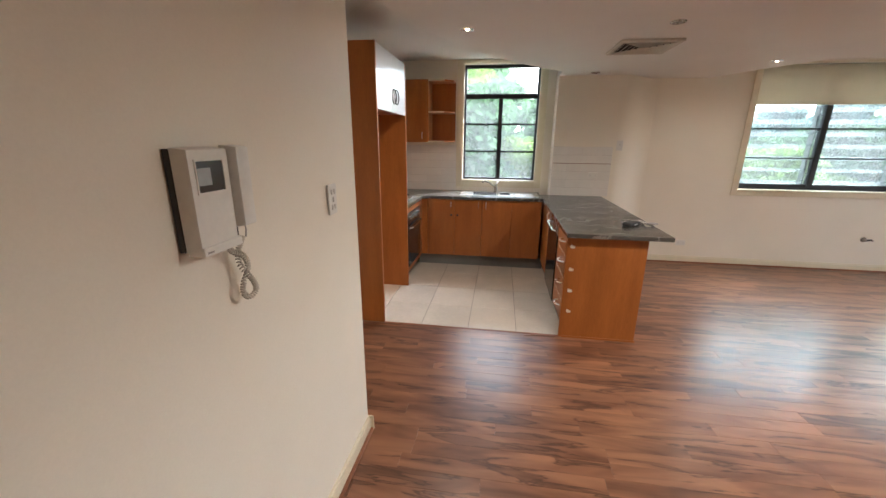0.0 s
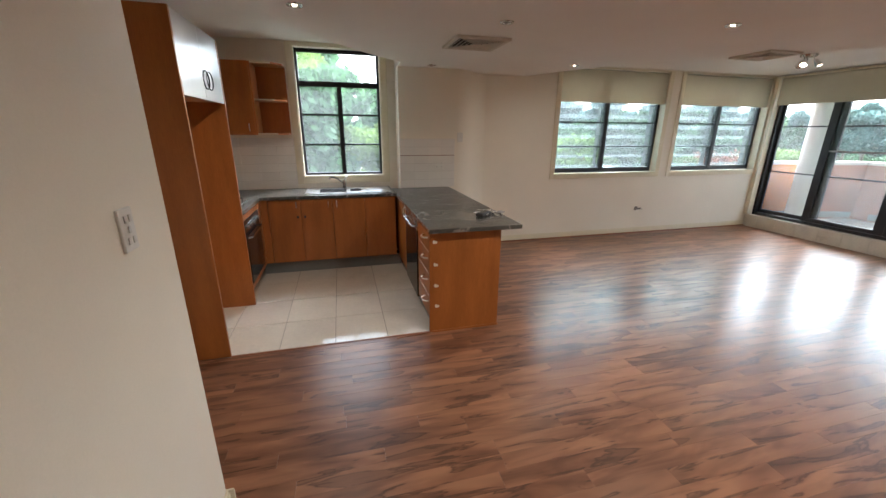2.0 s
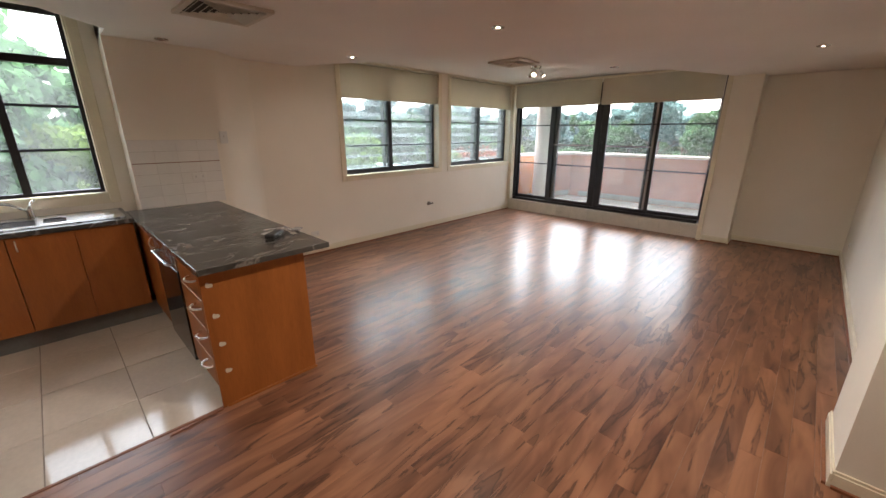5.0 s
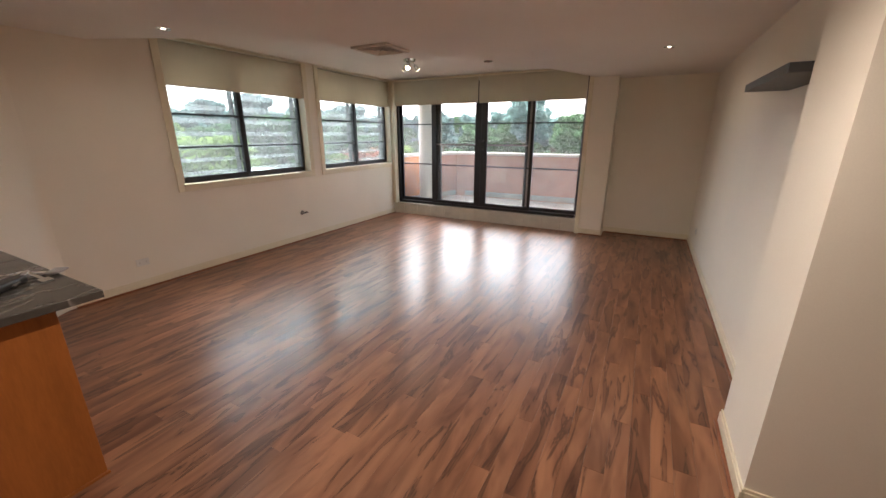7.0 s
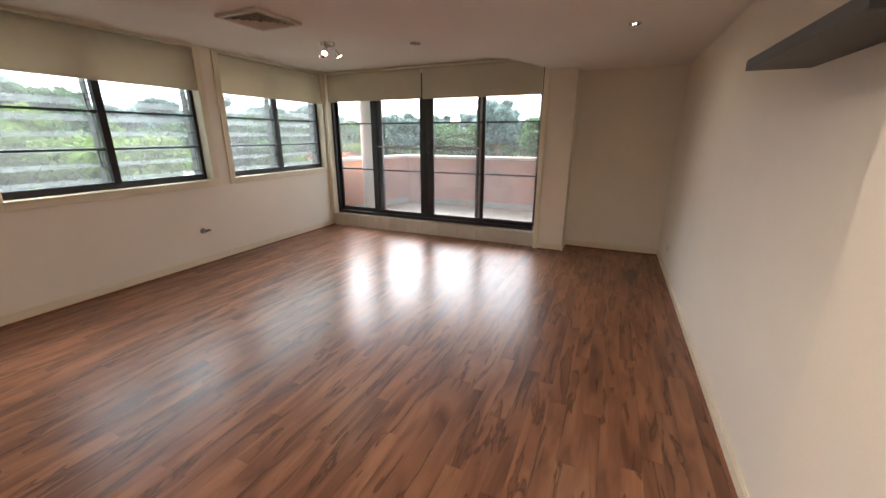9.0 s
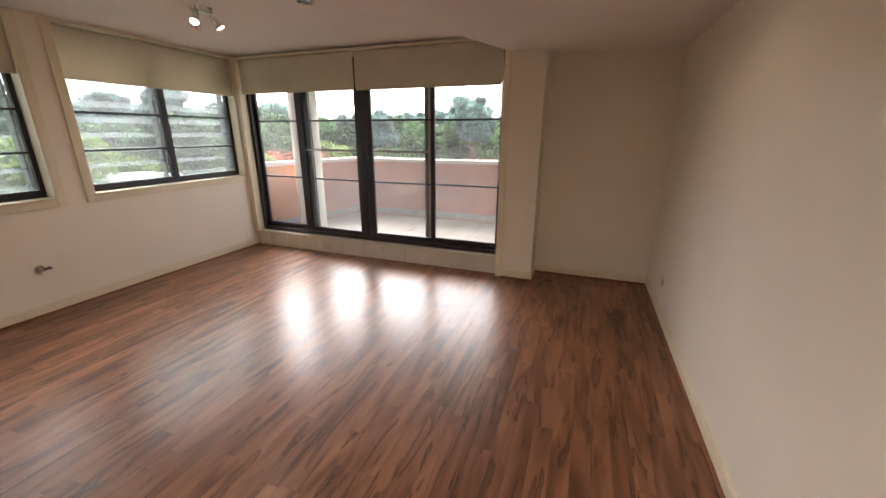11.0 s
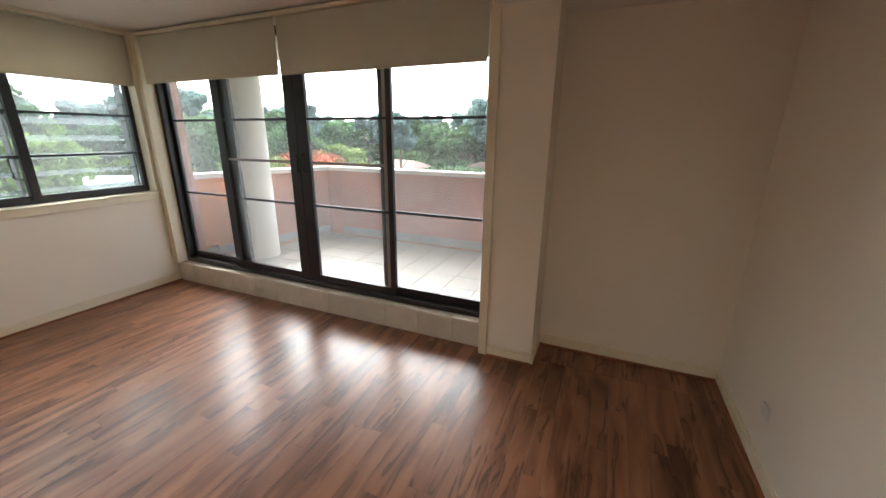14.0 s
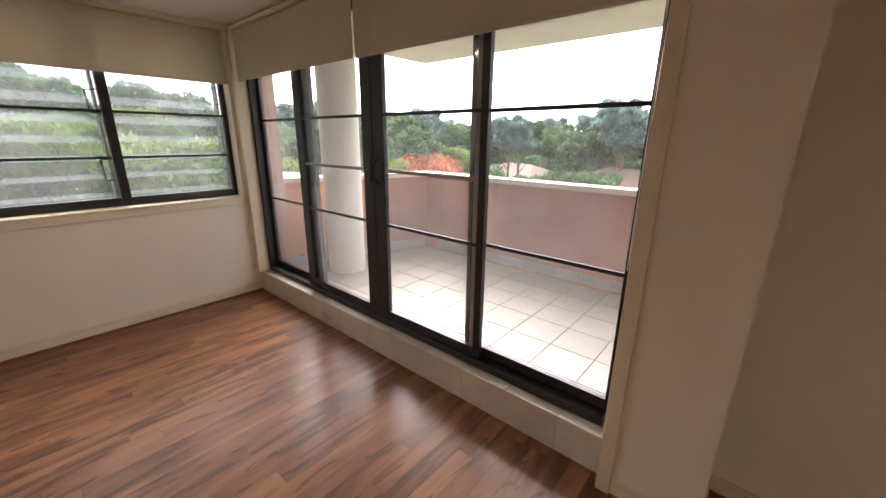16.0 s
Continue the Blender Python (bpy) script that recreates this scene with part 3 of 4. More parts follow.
for a, b, yh in ((TY0 + 0.024, ym - 0.002, ym + 0.035), (ym + 0.002, TY1 - 0.024, ym + 0.115)):
    d = part("cupboard_door", boxes((TX - 0.021, TX - 0.002, a, b, 1.79, TZ - 0.003), bevel=0.002), WHITEGLOSS, tall, "glossy white cupboard door")
    part("handle", tube([(TX + 0.004 + 0.006 * math.cos(t), yh + 0.046 * math.cos(t), 1.925 + 0.060 * math.sin(t)) for t in [2 * math.pi * i / 24 for i in range(25)]], 0.0045, 6), DARKPLASTIC, d, "dark ring handle")


def base_unit(name, label, a, b, face, side, doors, kick=True):
    """A floor unit: doors face the open kitchen. side: '-y' for the sink run, '+x' for the cooker run."""
    ob = thing(name, label, "cabinet", group="kitchen base cabinets")
    if side == "-y":
        part("body", boxes((a, b, face + 0.02, KITCHEN_N - 0.004, 0.14, 0.66), (a, b, face + 0.02, face + 0.04, 0.6601, 0.865), (a, b, KITCHEN_N - 0.03, KITCHEN_N - 0.004, 0.6601, 0.865)), CHERRY, ob)
        n = len(doors)
        w = (b - a) / n
        for i, h in enumerate(doors):
            d = part("cupboard_door", boxes((a + i * w + 0.002, a + (i + 1) * w - 0.002, face, face + 0.018, 0.145, 0.860), bevel=0.002), CHERRY, ob)
            if h:
                hx = a + (i + 1) * w - 0.045 if h == "r" else a + i * w + 0.045
                bow_handle(d, (hx, face, 0.80), (0, 0, 1), (0, -1, 0), 0.075)
    else:
        part("body", boxes((-0.09, face - 0.02, a, b, 0.14, 0.865)), CHERRY, ob)
    return ob


SF = 6.105
unit1 = base_unit("sink_cabinet", "cherry veneer sink cabinet with chrome bow handles", 0.645, 1.325, SF, "-y", ["r", "r"])
part("filler_panel", boxes((0.566, 0.643, SF, SF + 0.018, 0.145, 0.860)), CHERRY, unit1)
for hx in (0.945, 1.022):
    part("child_lock", rod(bmesh.new(), (hx, SF - 0.012, 0.665), (hx, SF, 0.665), 0.014), DARKPLASTIC, unit1, "round dark child lock")
base_unit("sink_cabinet", "cherry veneer base cabinet beside the sink", 1.327, 2.04, SF, "-y", ["l", ""])
structure("kickboard", boxes((0.52, 2.10, 6.17, 6.19, 0.0, 0.138)), KICK, "grey laminate kickboard under the sink cabinets", "kickboard")
OX = 0.565
oven_unit = base_unit("oven_cabinet", "cherry veneer oven cabinet beside the fridge recess", TY1 + 0.003, 6.10, OX, "+x", [])
part("rail_above_oven", boxes((OX - 0.018, OX, TY1 + 0.005, 6.095, 0.80, 0.863), bevel=0.002), CHERRY, oven_unit)
part("filler_panel", boxes((OX - 0.018, OX, 5.985, 6.10, 0.145, 0.798), bevel=0.002), CHERRY, oven_unit)
part("kickboard", boxes((OX - 0.10, OX - 0.08, TY1 + 0.005, 6.17, 0, 0.138)), KICK, oven_unit)
oven = thing("oven", "black glass built-in oven with chrome handle", "oven")
part("door_glass", boxes((OX - 0.015, OX + 0.012, 5.365, 5.975, 0.20, 0.655), bevel=0.004), BLACKGLASS, oven)
part("control_panel", boxes((OX - 0.015, OX + 0.008, 5.365, 5.975, 0.660, 0.795), bevel=0.004), BLACKGLASS, oven)
part("handle", tube([(OX + 0.012, 5.41, 0.635), (OX + 0.045, 5.42, 0.64), (OX + 0.045, 5.92, 0.64), (OX + 0.012, 5.93, 0.635)], 0.009), CHROME, oven)
for i in range(5):
    part("knob", rod(bmesh.new(), (OX + 0.008, 5.45 + i * 0.105, 0.735), (OX + 0.032, 5.45 + i * 0.105, 0.735), 0.018, 0.015, 16), STEEL, oven, smooth=True)
part("lower_panel", boxes((OX - 0.015, OX + 0.004, 5.365, 5.975, 0.145, 0.195), bevel=0.002), CHERRY, oven)

# worktops
PX0, PX1, PY0 = 2.046, 2.79, 4.31
def stone_material():
    m = STONE.copy()
    m.name = "charcoal_marbled_top"
    n, l = m.node_tree.nodes, m.node_tree.links
    p = n["Principled BSDF"]
    co, mp, w, r, mix = n.new("ShaderNodeTexCoord"), n.new("ShaderNodeMapping"), n.new("ShaderNodeTexNoise"), n.new("ShaderNodeValToRGB"), n.new("ShaderNodeMix")
    mp.inputs["Rotation"].default_value, mp.inputs["Scale"].default_value = (0, 0, radians(35)), (1.0, 3.2, 1.0)
    l.new(co.outputs["Object"], mp.inputs[0])
    l.new(mp.outputs[0], w.inputs["Vector"])
    w.inputs["Scale"].default_value, w.inputs["Detail"].default_value, w.inputs["Distortion"].default_value = 1.3, 6, 1.6
    e = r.color_ramp.elements
    e[0].position, e[0].color = 0.485, (0, 0, 0, 1)
    e[1].position, e[1].color = 0.515, (0, 0, 0, 1)
    mid = r.color_ramp.elements.new(0.5)
    mid.color = (0.85, 0.85, 0.85, 1)
    l.new(w.outputs[0], r.inputs[0])
    mix.data_type = "RGBA"
    base_link = p.inputs["Base Color"].links[0].from_socket
    l.new(r.outputs[0], mix.inputs[0])
    l.new(base_link, mix.inputs[6])
    mix.inputs[7].default_value = (0.30, 0.28, 0.25, 1)
    l.new(mix.outputs[2], p.inputs["Base Color"])
    return m


MARBLED = stone_material()
top = thing("kitchen_worktop", "charcoal marbled laminate worktop with a square edge", "worktop")
part("cooker_run", boxes((-0.09, OX + 0.02, TY1 + 0.004, 6.078, 0.866, 0.900), bevel=0.003), MARBLED, top)
SX0, SX1, SY0, SY1 = 1.03, 1.98, 6.20, 6.62
part("sink_run", boxes((-0.09, SX0, 6.08, KITCHEN_N - 0.002, 0.866, 0.900), (SX1, 2.044, 6.08, KITCHEN_N - 0.002, 0.866, 0.900), (SX0, SX1, 6.08, SY0, 0.866, 0.900), (SX0, SX1, SY1, KITCHEN_N - 0.002, 0.866, 0.900)), MARBLED, top)
ptop = thing("peninsula_worktop", "charcoal marbled laminate breakfast bar top", "worktop")
part("top", boxes((PX0, PX1, PY0, TILE_N - 0.010, 0.868, 0.901), bevel=0.003), MARBLED, ptop)
part("edge_strip", boxes((PX0 - 0.003, PX0 - 0.0005, PY0 + 0.004, TILE_N - 0.012, 0.870, 0.898)), STEEL, ptop, "worn pale edge strip")

# sink
sink = thing("kitchen_sink", "stainless steel sink with one and a half bowls", "sink")
b1, b2 = (1.19, 1.49, 6.24, 6.54), (1.535, 1.665, 6.29, 6.50)
sz = 0.908
part("drainer", boxes((SX0, b1[0], SY0 - 0.02, SY1 + 0.02, 0.901, sz), (b2[1], SX1 + 0.03, SY0 - 0.02, SY1 + 0.02, 0.901, sz), (b1[0], b2[1], SY0 - 0.02, b1[2], 0.901, sz), (b1[0], b2[1], b1[3], SY1 + 0.02, 0.901, sz), (b1[1], b2[0], b1[2], b1[3], 0.901, sz), (b2[0], b2[1], b1[2], b2[2], 0.901, sz), (b2[0], b2[1], b2[3], b1[3], 0.901, sz)), STEEL, sink)
for q, dz in ((b1, 0.16), (b2, 0.11)):
    a, b, c, d = q
    part("bowl", boxes((a - 0.002, a, c, d, sz - dz, sz - 0.001), (b, b + 0.002, c, d, sz - dz, sz - 0.001), (a, b, c - 0.002, c, sz - dz, sz - 0.001), (a, b, d, d + 0.002, sz - dz, sz - 0.001), (a, b, c, d, sz - dz - 0.002, sz - dz)), STEEL, sink)
for i in range(7):
    part("drainer_rib", boxes((1.71 + i * 0.038, 1.722 + i * 0.038, 6.25, 6.56, sz, sz + 0.003), bevel=0.001), STEEL, sink)
tap = thing("mixer_tap", "chrome mixer tap with a long swivel spout", "tap")
part("tap_body", rod(rod(bmesh.new(), (1.475, 6.60, 0.908), (1.475, 6.60, 0.985), 0.024, 0.021, 16), (1.475, 6.60, 0.985), (1.475, 6.60, 1.005), 0.021, 0.012, 16), CHROME, tap, smooth=True)
part("spout", tube([(1.475, 6.60, 0.965), (1.45, 6.57, 0.985), (1.38, 6.49, 1.045), (1.32, 6.43, 1.065), (1.305, 6.415, 1.045)], 0.011, 10), CHROME, tap, smooth=True)
part("lever", tube([(1.475, 6.60, 1.00), (1.49, 6.58, 1.03), (1.52, 6.55, 1.06)], 0.008, 8), CHROME, tap, smooth=True)

# cooktop
cook = thing("gas_cooktop", "stainless steel gas cooktop with black trivets", "cooktop")
part("plate", boxes((0.03, 0.50, 5.40, 5.96, 0.901, 0.912), bevel=0.003), STEEL, cook)
for cx, cy in ((0.16, 5.54), (0.16, 5.82), (0.38, 5.54), (0.38, 5.82)):
    part("burner", rod(bmesh.new(), (cx, cy, 0.912), (cx, cy, 0.930), 0.045, 0.038, 18), DARKPLASTIC, cook, smooth=True)
    part("trivet", boxes((cx - 0.10, cx + 0.10, cy - 0.006, cy + 0.006, 0.938, 0.950), (cx - 0.006, cx + 0.006, cy - 0.10, cy - 0.0065, 0.938, 0.950), (cx - 0.006, cx + 0.006, cy + 0.0065, cy + 0.10, 0.938, 0.950), (cx - 0.10, cx - 0.09, cy - 0.006, cy + 0.006, 0.912, 0.9375), (cx + 0.09, cx + 0.10, cy - 0.006, cy + 0.006, 0.912, 0.9375)), BLACK, cook)

# wall cabinet with open shelves
wc = thing("wall_cabinet", "cherry veneer wall cabinet with open end shelves", "cabinet")
WY = 6.40
part("body", boxes((-0.09, 0.575, WY + 0.02, KITCHEN_N - 0.003, 1.54, 2.28)), CHERRY, wc)
wd = part("cupboard_door", boxes((0.10, 0.578, WY, WY + 0.018, 1.538, 2.282), bevel=0.002), CHERRY, wc)
bow_handle(wd, (0.52, WY, 1.62), (0, 0, 1), (0, -1, 0), 0.07)
part("shelf_side", boxes((0.579, 0.595, WY + 0.004, KITCHEN_N - 0.003, 1.54, 2.28)), CHERRY, wc)
part("shelf_back", boxes((0.595, 0.905, KITCHEN_N - 0.018, KITCHEN_N - 0.004, 1.54, 2.28)), CHERRY, wc)
for z in (1.54, 1.895, 2.262):
    part("open_shelf", prism([(0.596, WY + 0.006), (0.80, WY + 0.006), (0.90, WY + 0.12), (0.90, KITCHEN_N - 0.019), (0.596, KITCHEN_N - 0.019)], z, z + 0.018), CHERRY, wc)
    part("shelf_edging", boxes((0.597, 0.80, WY + 0.001, WY + 0.0055, z + 0.001, z + 0.017)), TRIM, wc, "worn pale edging")

# peninsula
pen = thing("peninsula_cabinet", "cherry veneer breakfast bar carcass with a repaired end panel", "cabinet")
BX0, BX1, BY0 = 2.068, 2.66, 4.412
part("end_panel", boxes((BX0, BX1, BY0, BY0 + 0.018, 0.0, 0.867), bevel=0.001), CHERRY, pen)
part("back_panel", boxes((BX1 - 0.018, BX1, BY0 + 0.0185, TILE_N - 0.004, 0.0, 0.867)), CHERRY, pen)
part("carcass", boxes((BX0 + 0.02, BX1 - 0.019, BY0 + 0.02, TILE_N - 0.004, 0.14, 0.866)), CHERRY, pen)
part("kickboard", boxes((BX0 + 0.05, BX0 + 0.065, BY0 + 0.0185, 6.17, 0, 0.138)), KICK, pen)
part("floor_strip", boxes((BX0 + 0.02, BX1 + 0.006, BY0 - 0.012, BY0 - 0.001, 0.0, 0.014), bevel=0.002), CHERRY, pen)
for i, z in enumerate((0.775, 0.589, 0.410, 0.232)):
    bm = bmesh.new()
    for k, (ox, oz, r) in enumerate(((0, 0, 0.014), (0.012, -0.002, 0.012), (-0.004, 0.009, 0.008))):
        rod(bm, (2.106 + ox + 0.006 * i, BY0 - 0.0025 + 0.0006 * k, z + oz), (2.106 + ox + 0.006 * i, BY0 + 0.001, z + oz), r, r * 0.9, 9)
    part("filler_patch", bm, FILLER, pen, "pale wood filler patch")
DY0, DY1 = BY0 + 0.020, 4.86
zs = [0.145, 0.325, 0.515, 0.695, 0.862]
for a, b in zip(zs, zs[1:]):
    d = part("drawer_front", boxes((BX0 - 0.002, BX0 + 0.018, DY0, DY1, a + 0.002, b - 0.002), bevel=0.003), CHERRY, pen)
    bow_handle(d, (BX0 - 0.002, DY0 + 0.085, b - 0.062), (0, 1, 0), (-1, 0, 0), 0.11, 0.0065, 0.042)
    part("pale_edge", boxes((BX0 - 0.0035, BX0 - 0.0022, DY0 + 0.002, DY1 - 0.002, b - 0.006, b - 0.003)), FILLER, d, "pale strip along the drawer's top edge")
d = part("cupboard_door", boxes((BX0 - 0.002, BX0 + 0.018, 5.475, 6.08, 0.145, 0.860), bevel=0.003), CHERRY, pen)
bow_handle(d, (BX0 - 0.002, 5.53, 0.80), (0, 0, 1), (-1, 0, 0), 0.08)
dw = thing("dishwasher", "stainless steel dishwasher with a dark control strip", "dishwasher")
part("door_panel", boxes((BX0 - 0.012, BX0 + 0.018, 4.868, 5.466, 0.12, 0.745), bevel=0.004), BLACKGLASS, dw)
part("control_strip", boxes((BX0 - 0.012, BX0 + 0.018, 4.868, 5.466, 0.749, 0.858), bevel=0.004), STEEL, dw)
part("handle", tube([(BX0 - 0.012, 4.95, 0.775), (BX0 - 0.045, 4.97, 0.78), (BX0 - 0.045, 5.37, 0.78), (BX0 - 0.012, 5.39, 0.775)], 0.008), STEEL, dw)

# keys on the worktop
keys = thing("bunch_of_keys", "bunch of keys with a dark fob on the worktop", "keys", (2.62, 4.70, 0.901))
part("fob", boxes((-0.05, 0.03, -0.018, 0.018, 0.001, 0.018), bevel=0.006), DARKPLASTIC, keys)
part("key_ring", tube([(0.055 + 0.025 * math.cos(a), 0.025 * math.sin(a), 0.006 + 0.002 * math.sin(a)) for a in [2 * math.pi * i / 14 for i in range(15)]], 0.002, 5), STEEL, keys)
for a, ln in ((10, 0.075), (60, 0.07), (-35, 0.08), (120, 0.06), (-80, 0.07)):
    bm = boxes((0.0, ln - 0.02, -0.004, 0.004, -0.001, 0.001), (ln - 0.02, ln, -0.011, 0.011, -0.001, 0.001))
    bmesh.ops.transform(bm, matrix=pose(0.055, 0.0, 0.012 + 0.006 * (a % 3), 0, 8, a + 180), verts=bm.verts)
    part("key", bm, SATIN, keys)
part("tag", boxes((0.06, 0.10, -0.055, -0.025, 0.004, 0.010), bevel=0.003), GREYPLASTIC, keys)
keys.scale = (1.9, 1.9, 1.9)
keys.rotation_euler = (0, 0, radians(40))

# ---- wall fittings ----
def plate(name, label, cat, c, normal, w, h, toggles, d=0.010):
    """A switch or socket plate; normal is one of '+x','-x','+y','-y'."""
    ob = thing(name, label, cat, c)
    turn = {"+x": 90, "-x": -90, "-y": 0, "+y": 180}[normal]
    ob.rotation_euler = (0, 0, radians(turn))
    part("cover", boxes((-w / 2, w / 2, -d, -0.0005, -h / 2, h / 2), bevel=0.003), PLASTIC, ob)
    for tx, tz in toggles:
        part("rocker", boxes((tx - 0.006, tx + 0.006, -d - 0.004, -d, tz - 0.010, tz + 0.010), bevel=0.002), ROCKER, ob)
    return ob


plate("light_switch", "white wall switch plate with five rockers", "switch", (HALL_W, 2.885, 1.328), "+x", 0.070, 0.118, [(-0.012, 0.03), (0.012, 0.03), (0.0, 0.0), (-0.012, -0.03), (0.012, -0.03)])
plate("light_switch", "cream wall switch plate beside the splashback", "switch", (2.935, TILE_N - 0.001, 1.52), "-y", 0.072, 0.116, [(0.0, 0.012)])
plate("power_socket", "white double power socket on the tiles", "socket", (2.66, TILE_N - 0.009, 1.16), "-y", 0.115, 0.072, [(-0.03, 0.0), (0.03, 0.0)])
plate("power_socket", "white double power socket low on the wall", "socket", (3.96, NORTH, 0.27), "-y", 0.115, 0.072, [(-0.03, 0.0), (0.03, 0.0)])
plate("aerial_socket", "white aerial socket low on the wall", "socket", (7.97, SOUTH, 0.305), "+y", 0.070, 0.070, [(0.0, 0.0)], 0.012)

ic = thing("intercom_handset", "white video intercom with a coiled handset cord", "intercom", (HALL_W, 2.206, 1.434))
# mounting plate whose black rim also paints the shadow gap beside the housing
part("backplate", boxes((0.0005, 0.0148, -0.0605, 0.110, -0.114, 0.100), bevel=0.002), DARKPLASTIC, ic)


def tapered(y0, y1, z0, z1, x0, x1, side):
    """A moulded case whose long sides slope in towards its front."""
    bm = bmesh.new()
    v = [bm.verts.new(p) for p in ((x0, y0, z0), (x0, y1, z0), (x0, y1, z1), (x0, y0, z1), (x1, y0 + side, z0 + 0.006), (x1, y1, z0 + 0.006), (x1, y1, z1 - 0.004), (x1, y0 + side, z1 - 0.004))]
    for q in ((0, 3, 2, 1), (4, 5, 6, 7), (0, 1, 5, 4), (1, 2, 6, 5), (2, 3, 7, 6), (3, 0, 4, 7)):
        bm.faces.new([v[i] for i in q])
    bmesh.ops.bevel(bm, geom=list(bm.edges), offset=0.003, segments=2, affect="EDGES", profile=0.5)
    return bm


part("housing", tapered(-0.046, 0.074, -0.116, 0.102, 0.0165, 0.055, 0.006), PLASTIC, ic, smooth=True)
part("base_lip", boxes((0.018, 0.062, -0.042, 0.079, -0.124, -0.104), bevel=0.003), PLASTIC, ic)
for q in ((-0.027, -0.023, 0.006, 0.078), (0.053, 0.057, 0.006, 0.078), (-0.023, 0.053, 0.074, 0.078), (-0.023, 0.053, 0.006, 0.010)):
    part("screen_bezel", boxes((0.053, 0.0575, *q)), PLASTIC, ic)
part("screen", boxes((0.0535, 0.0558, -0.023, 0.053, 0.010, 0.074)), material("screen_glass", (0.06, 0.05, 0.045), 0.15, bump=0), ic, "dark grey screen with a pale reflection")
# reflection on the screen, painted as a thin pale plate
part("screen_inner", boxes((0.0558, 0.0562, -0.021, 0.016, 0.024, 0.060)), material("painted_reflection", (0.42, 0.44, 0.45), 0.2, bump=0), ic)
part("label_strip", boxes((0.0622, 0.0628, -0.034, -0.016, -0.118, -0.114)), GREYPLASTIC, ic)
part("handset_cradle", boxes((0.004, 0.045, 0.0745, 0.082, -0.090, 0.100)), GREYPLASTIC, ic)
part("handset", tapered(0.083, 0.136, -0.088, 0.106, 0.024, 0.066, 0.010), PLASTIC, ic, smooth=True)
knots = [Vector(p) for p in ((0.040, 0.047, -0.118), (0.040, 0.062, -0.140), (0.046, 0.084, -0.152), (0.044, 0.104, -0.176), (0.036, 0.110, -0.206),
    (0.034, 0.092, -0.232), (0.036, 0.085, -0.256), (0.042, 0.100, -0.272), (0.048, 0.119, -0.260), (0.050, 0.114, -0.238), (0.048, 0.099, -0.212), (0.036, 0.087, -0.180), (0.034, 0.088, -0.150), (0.038, 0.098, -0.128), (0.040, 0.104, -0.112))]
coil = []
TURNS, STEPS = 58, 620
for i in range(STEPS):
    u = i / (STEPS - 1) * (len(knots) - 1.001)
    k, f = int(u), u - int(u)
    q = [knots[min(max(k + d, 0), len(knots) - 1)] for d in (-1, 0, 1, 2)]
    c = 0.5 * (2 * q[1] + (q[2] - q[0]) * f + (2 * q[0] - 5 * q[1] + 4 * q[2] - q[3]) * f * f + (3 * q[1] - q[0] - 3 * q[2] + q[3]) * f ** 3)
    way = (q[2] - q[1]).normalized()
    side = way.cross(Vector((1, 0, 0))).normalized()
    a = 2 * math.pi * TURNS * i / STEPS
    coil.append(c + 0.0062 * (math.cos(a) * side + math.sin(a) * way.cross(side)))
part("coiled_cord", tube(coil, 0.0021, 5), material("cord_cream", (0.55, 0.50, 0.42), 0.5), ic, "cream coiled cord", smooth=True)
part("cord_lead", tube([(0.040, 0.120, -0.078), (0.040, 0.122, -0.100), (0.042, 0.116, -0.116)], 0.002, 5), GREYPLASTIC, ic)
part("cord_lead", tube([(0.040, 0.075, -0.112), (0.040, 0.085, -0.118), (0.042, 0.104, -0.120)], 0.002, 5), GREYPLASTIC, ic)

for o in ic.children:
    if not o.name.startswith("backplate"):
        o.location, o.scale = (0, -0.013, 0.001), (0.9, 1, 1)

gas = thing("gas_bayonet", "brass gas bayonet outlet with grey cap", "gas outlet", (6.066, NORTH, 0.41))
part("flange", rod(bmesh.new(), (0, -0.001, 0), (0, -0.010, 0), 0.034, 0.030, 18), STEEL, gas, smooth=True)
part("body", rod(bmesh.new(), (0, -0.010, 0), (0, -0.055, 0.0), 0.019, 0.017, 14), GREYPLASTIC, gas, smooth=True)
part("spigot", rod(bmesh.new(), (0.0, -0.045, 0), (0.055, -0.050, 0.006), 0.013, 0.011, 12), DARKPLASTIC, gas, smooth=True)
part("lever", boxes((0.02, 0.062, -0.070, -0.058, -0.006, 0.006), bevel=0.002), STEEL, gas)

shelf = thing("floating_shelf", "dark grey floating wall shelf", "shelf")
part("board", boxes((4.402, 5.28, SOUTH + 0.001, 1.893, 1.776, 1.818), bevel=0.002), SHELFGREY, shelf)
# dark plate that paints the shade on the shelf's west-facing end
part("end_cap", boxes((4.398, 4.4015, SOUTH + 0.001, 1.891, 1.778, 1.816)), DARKPLASTIC, shelf)

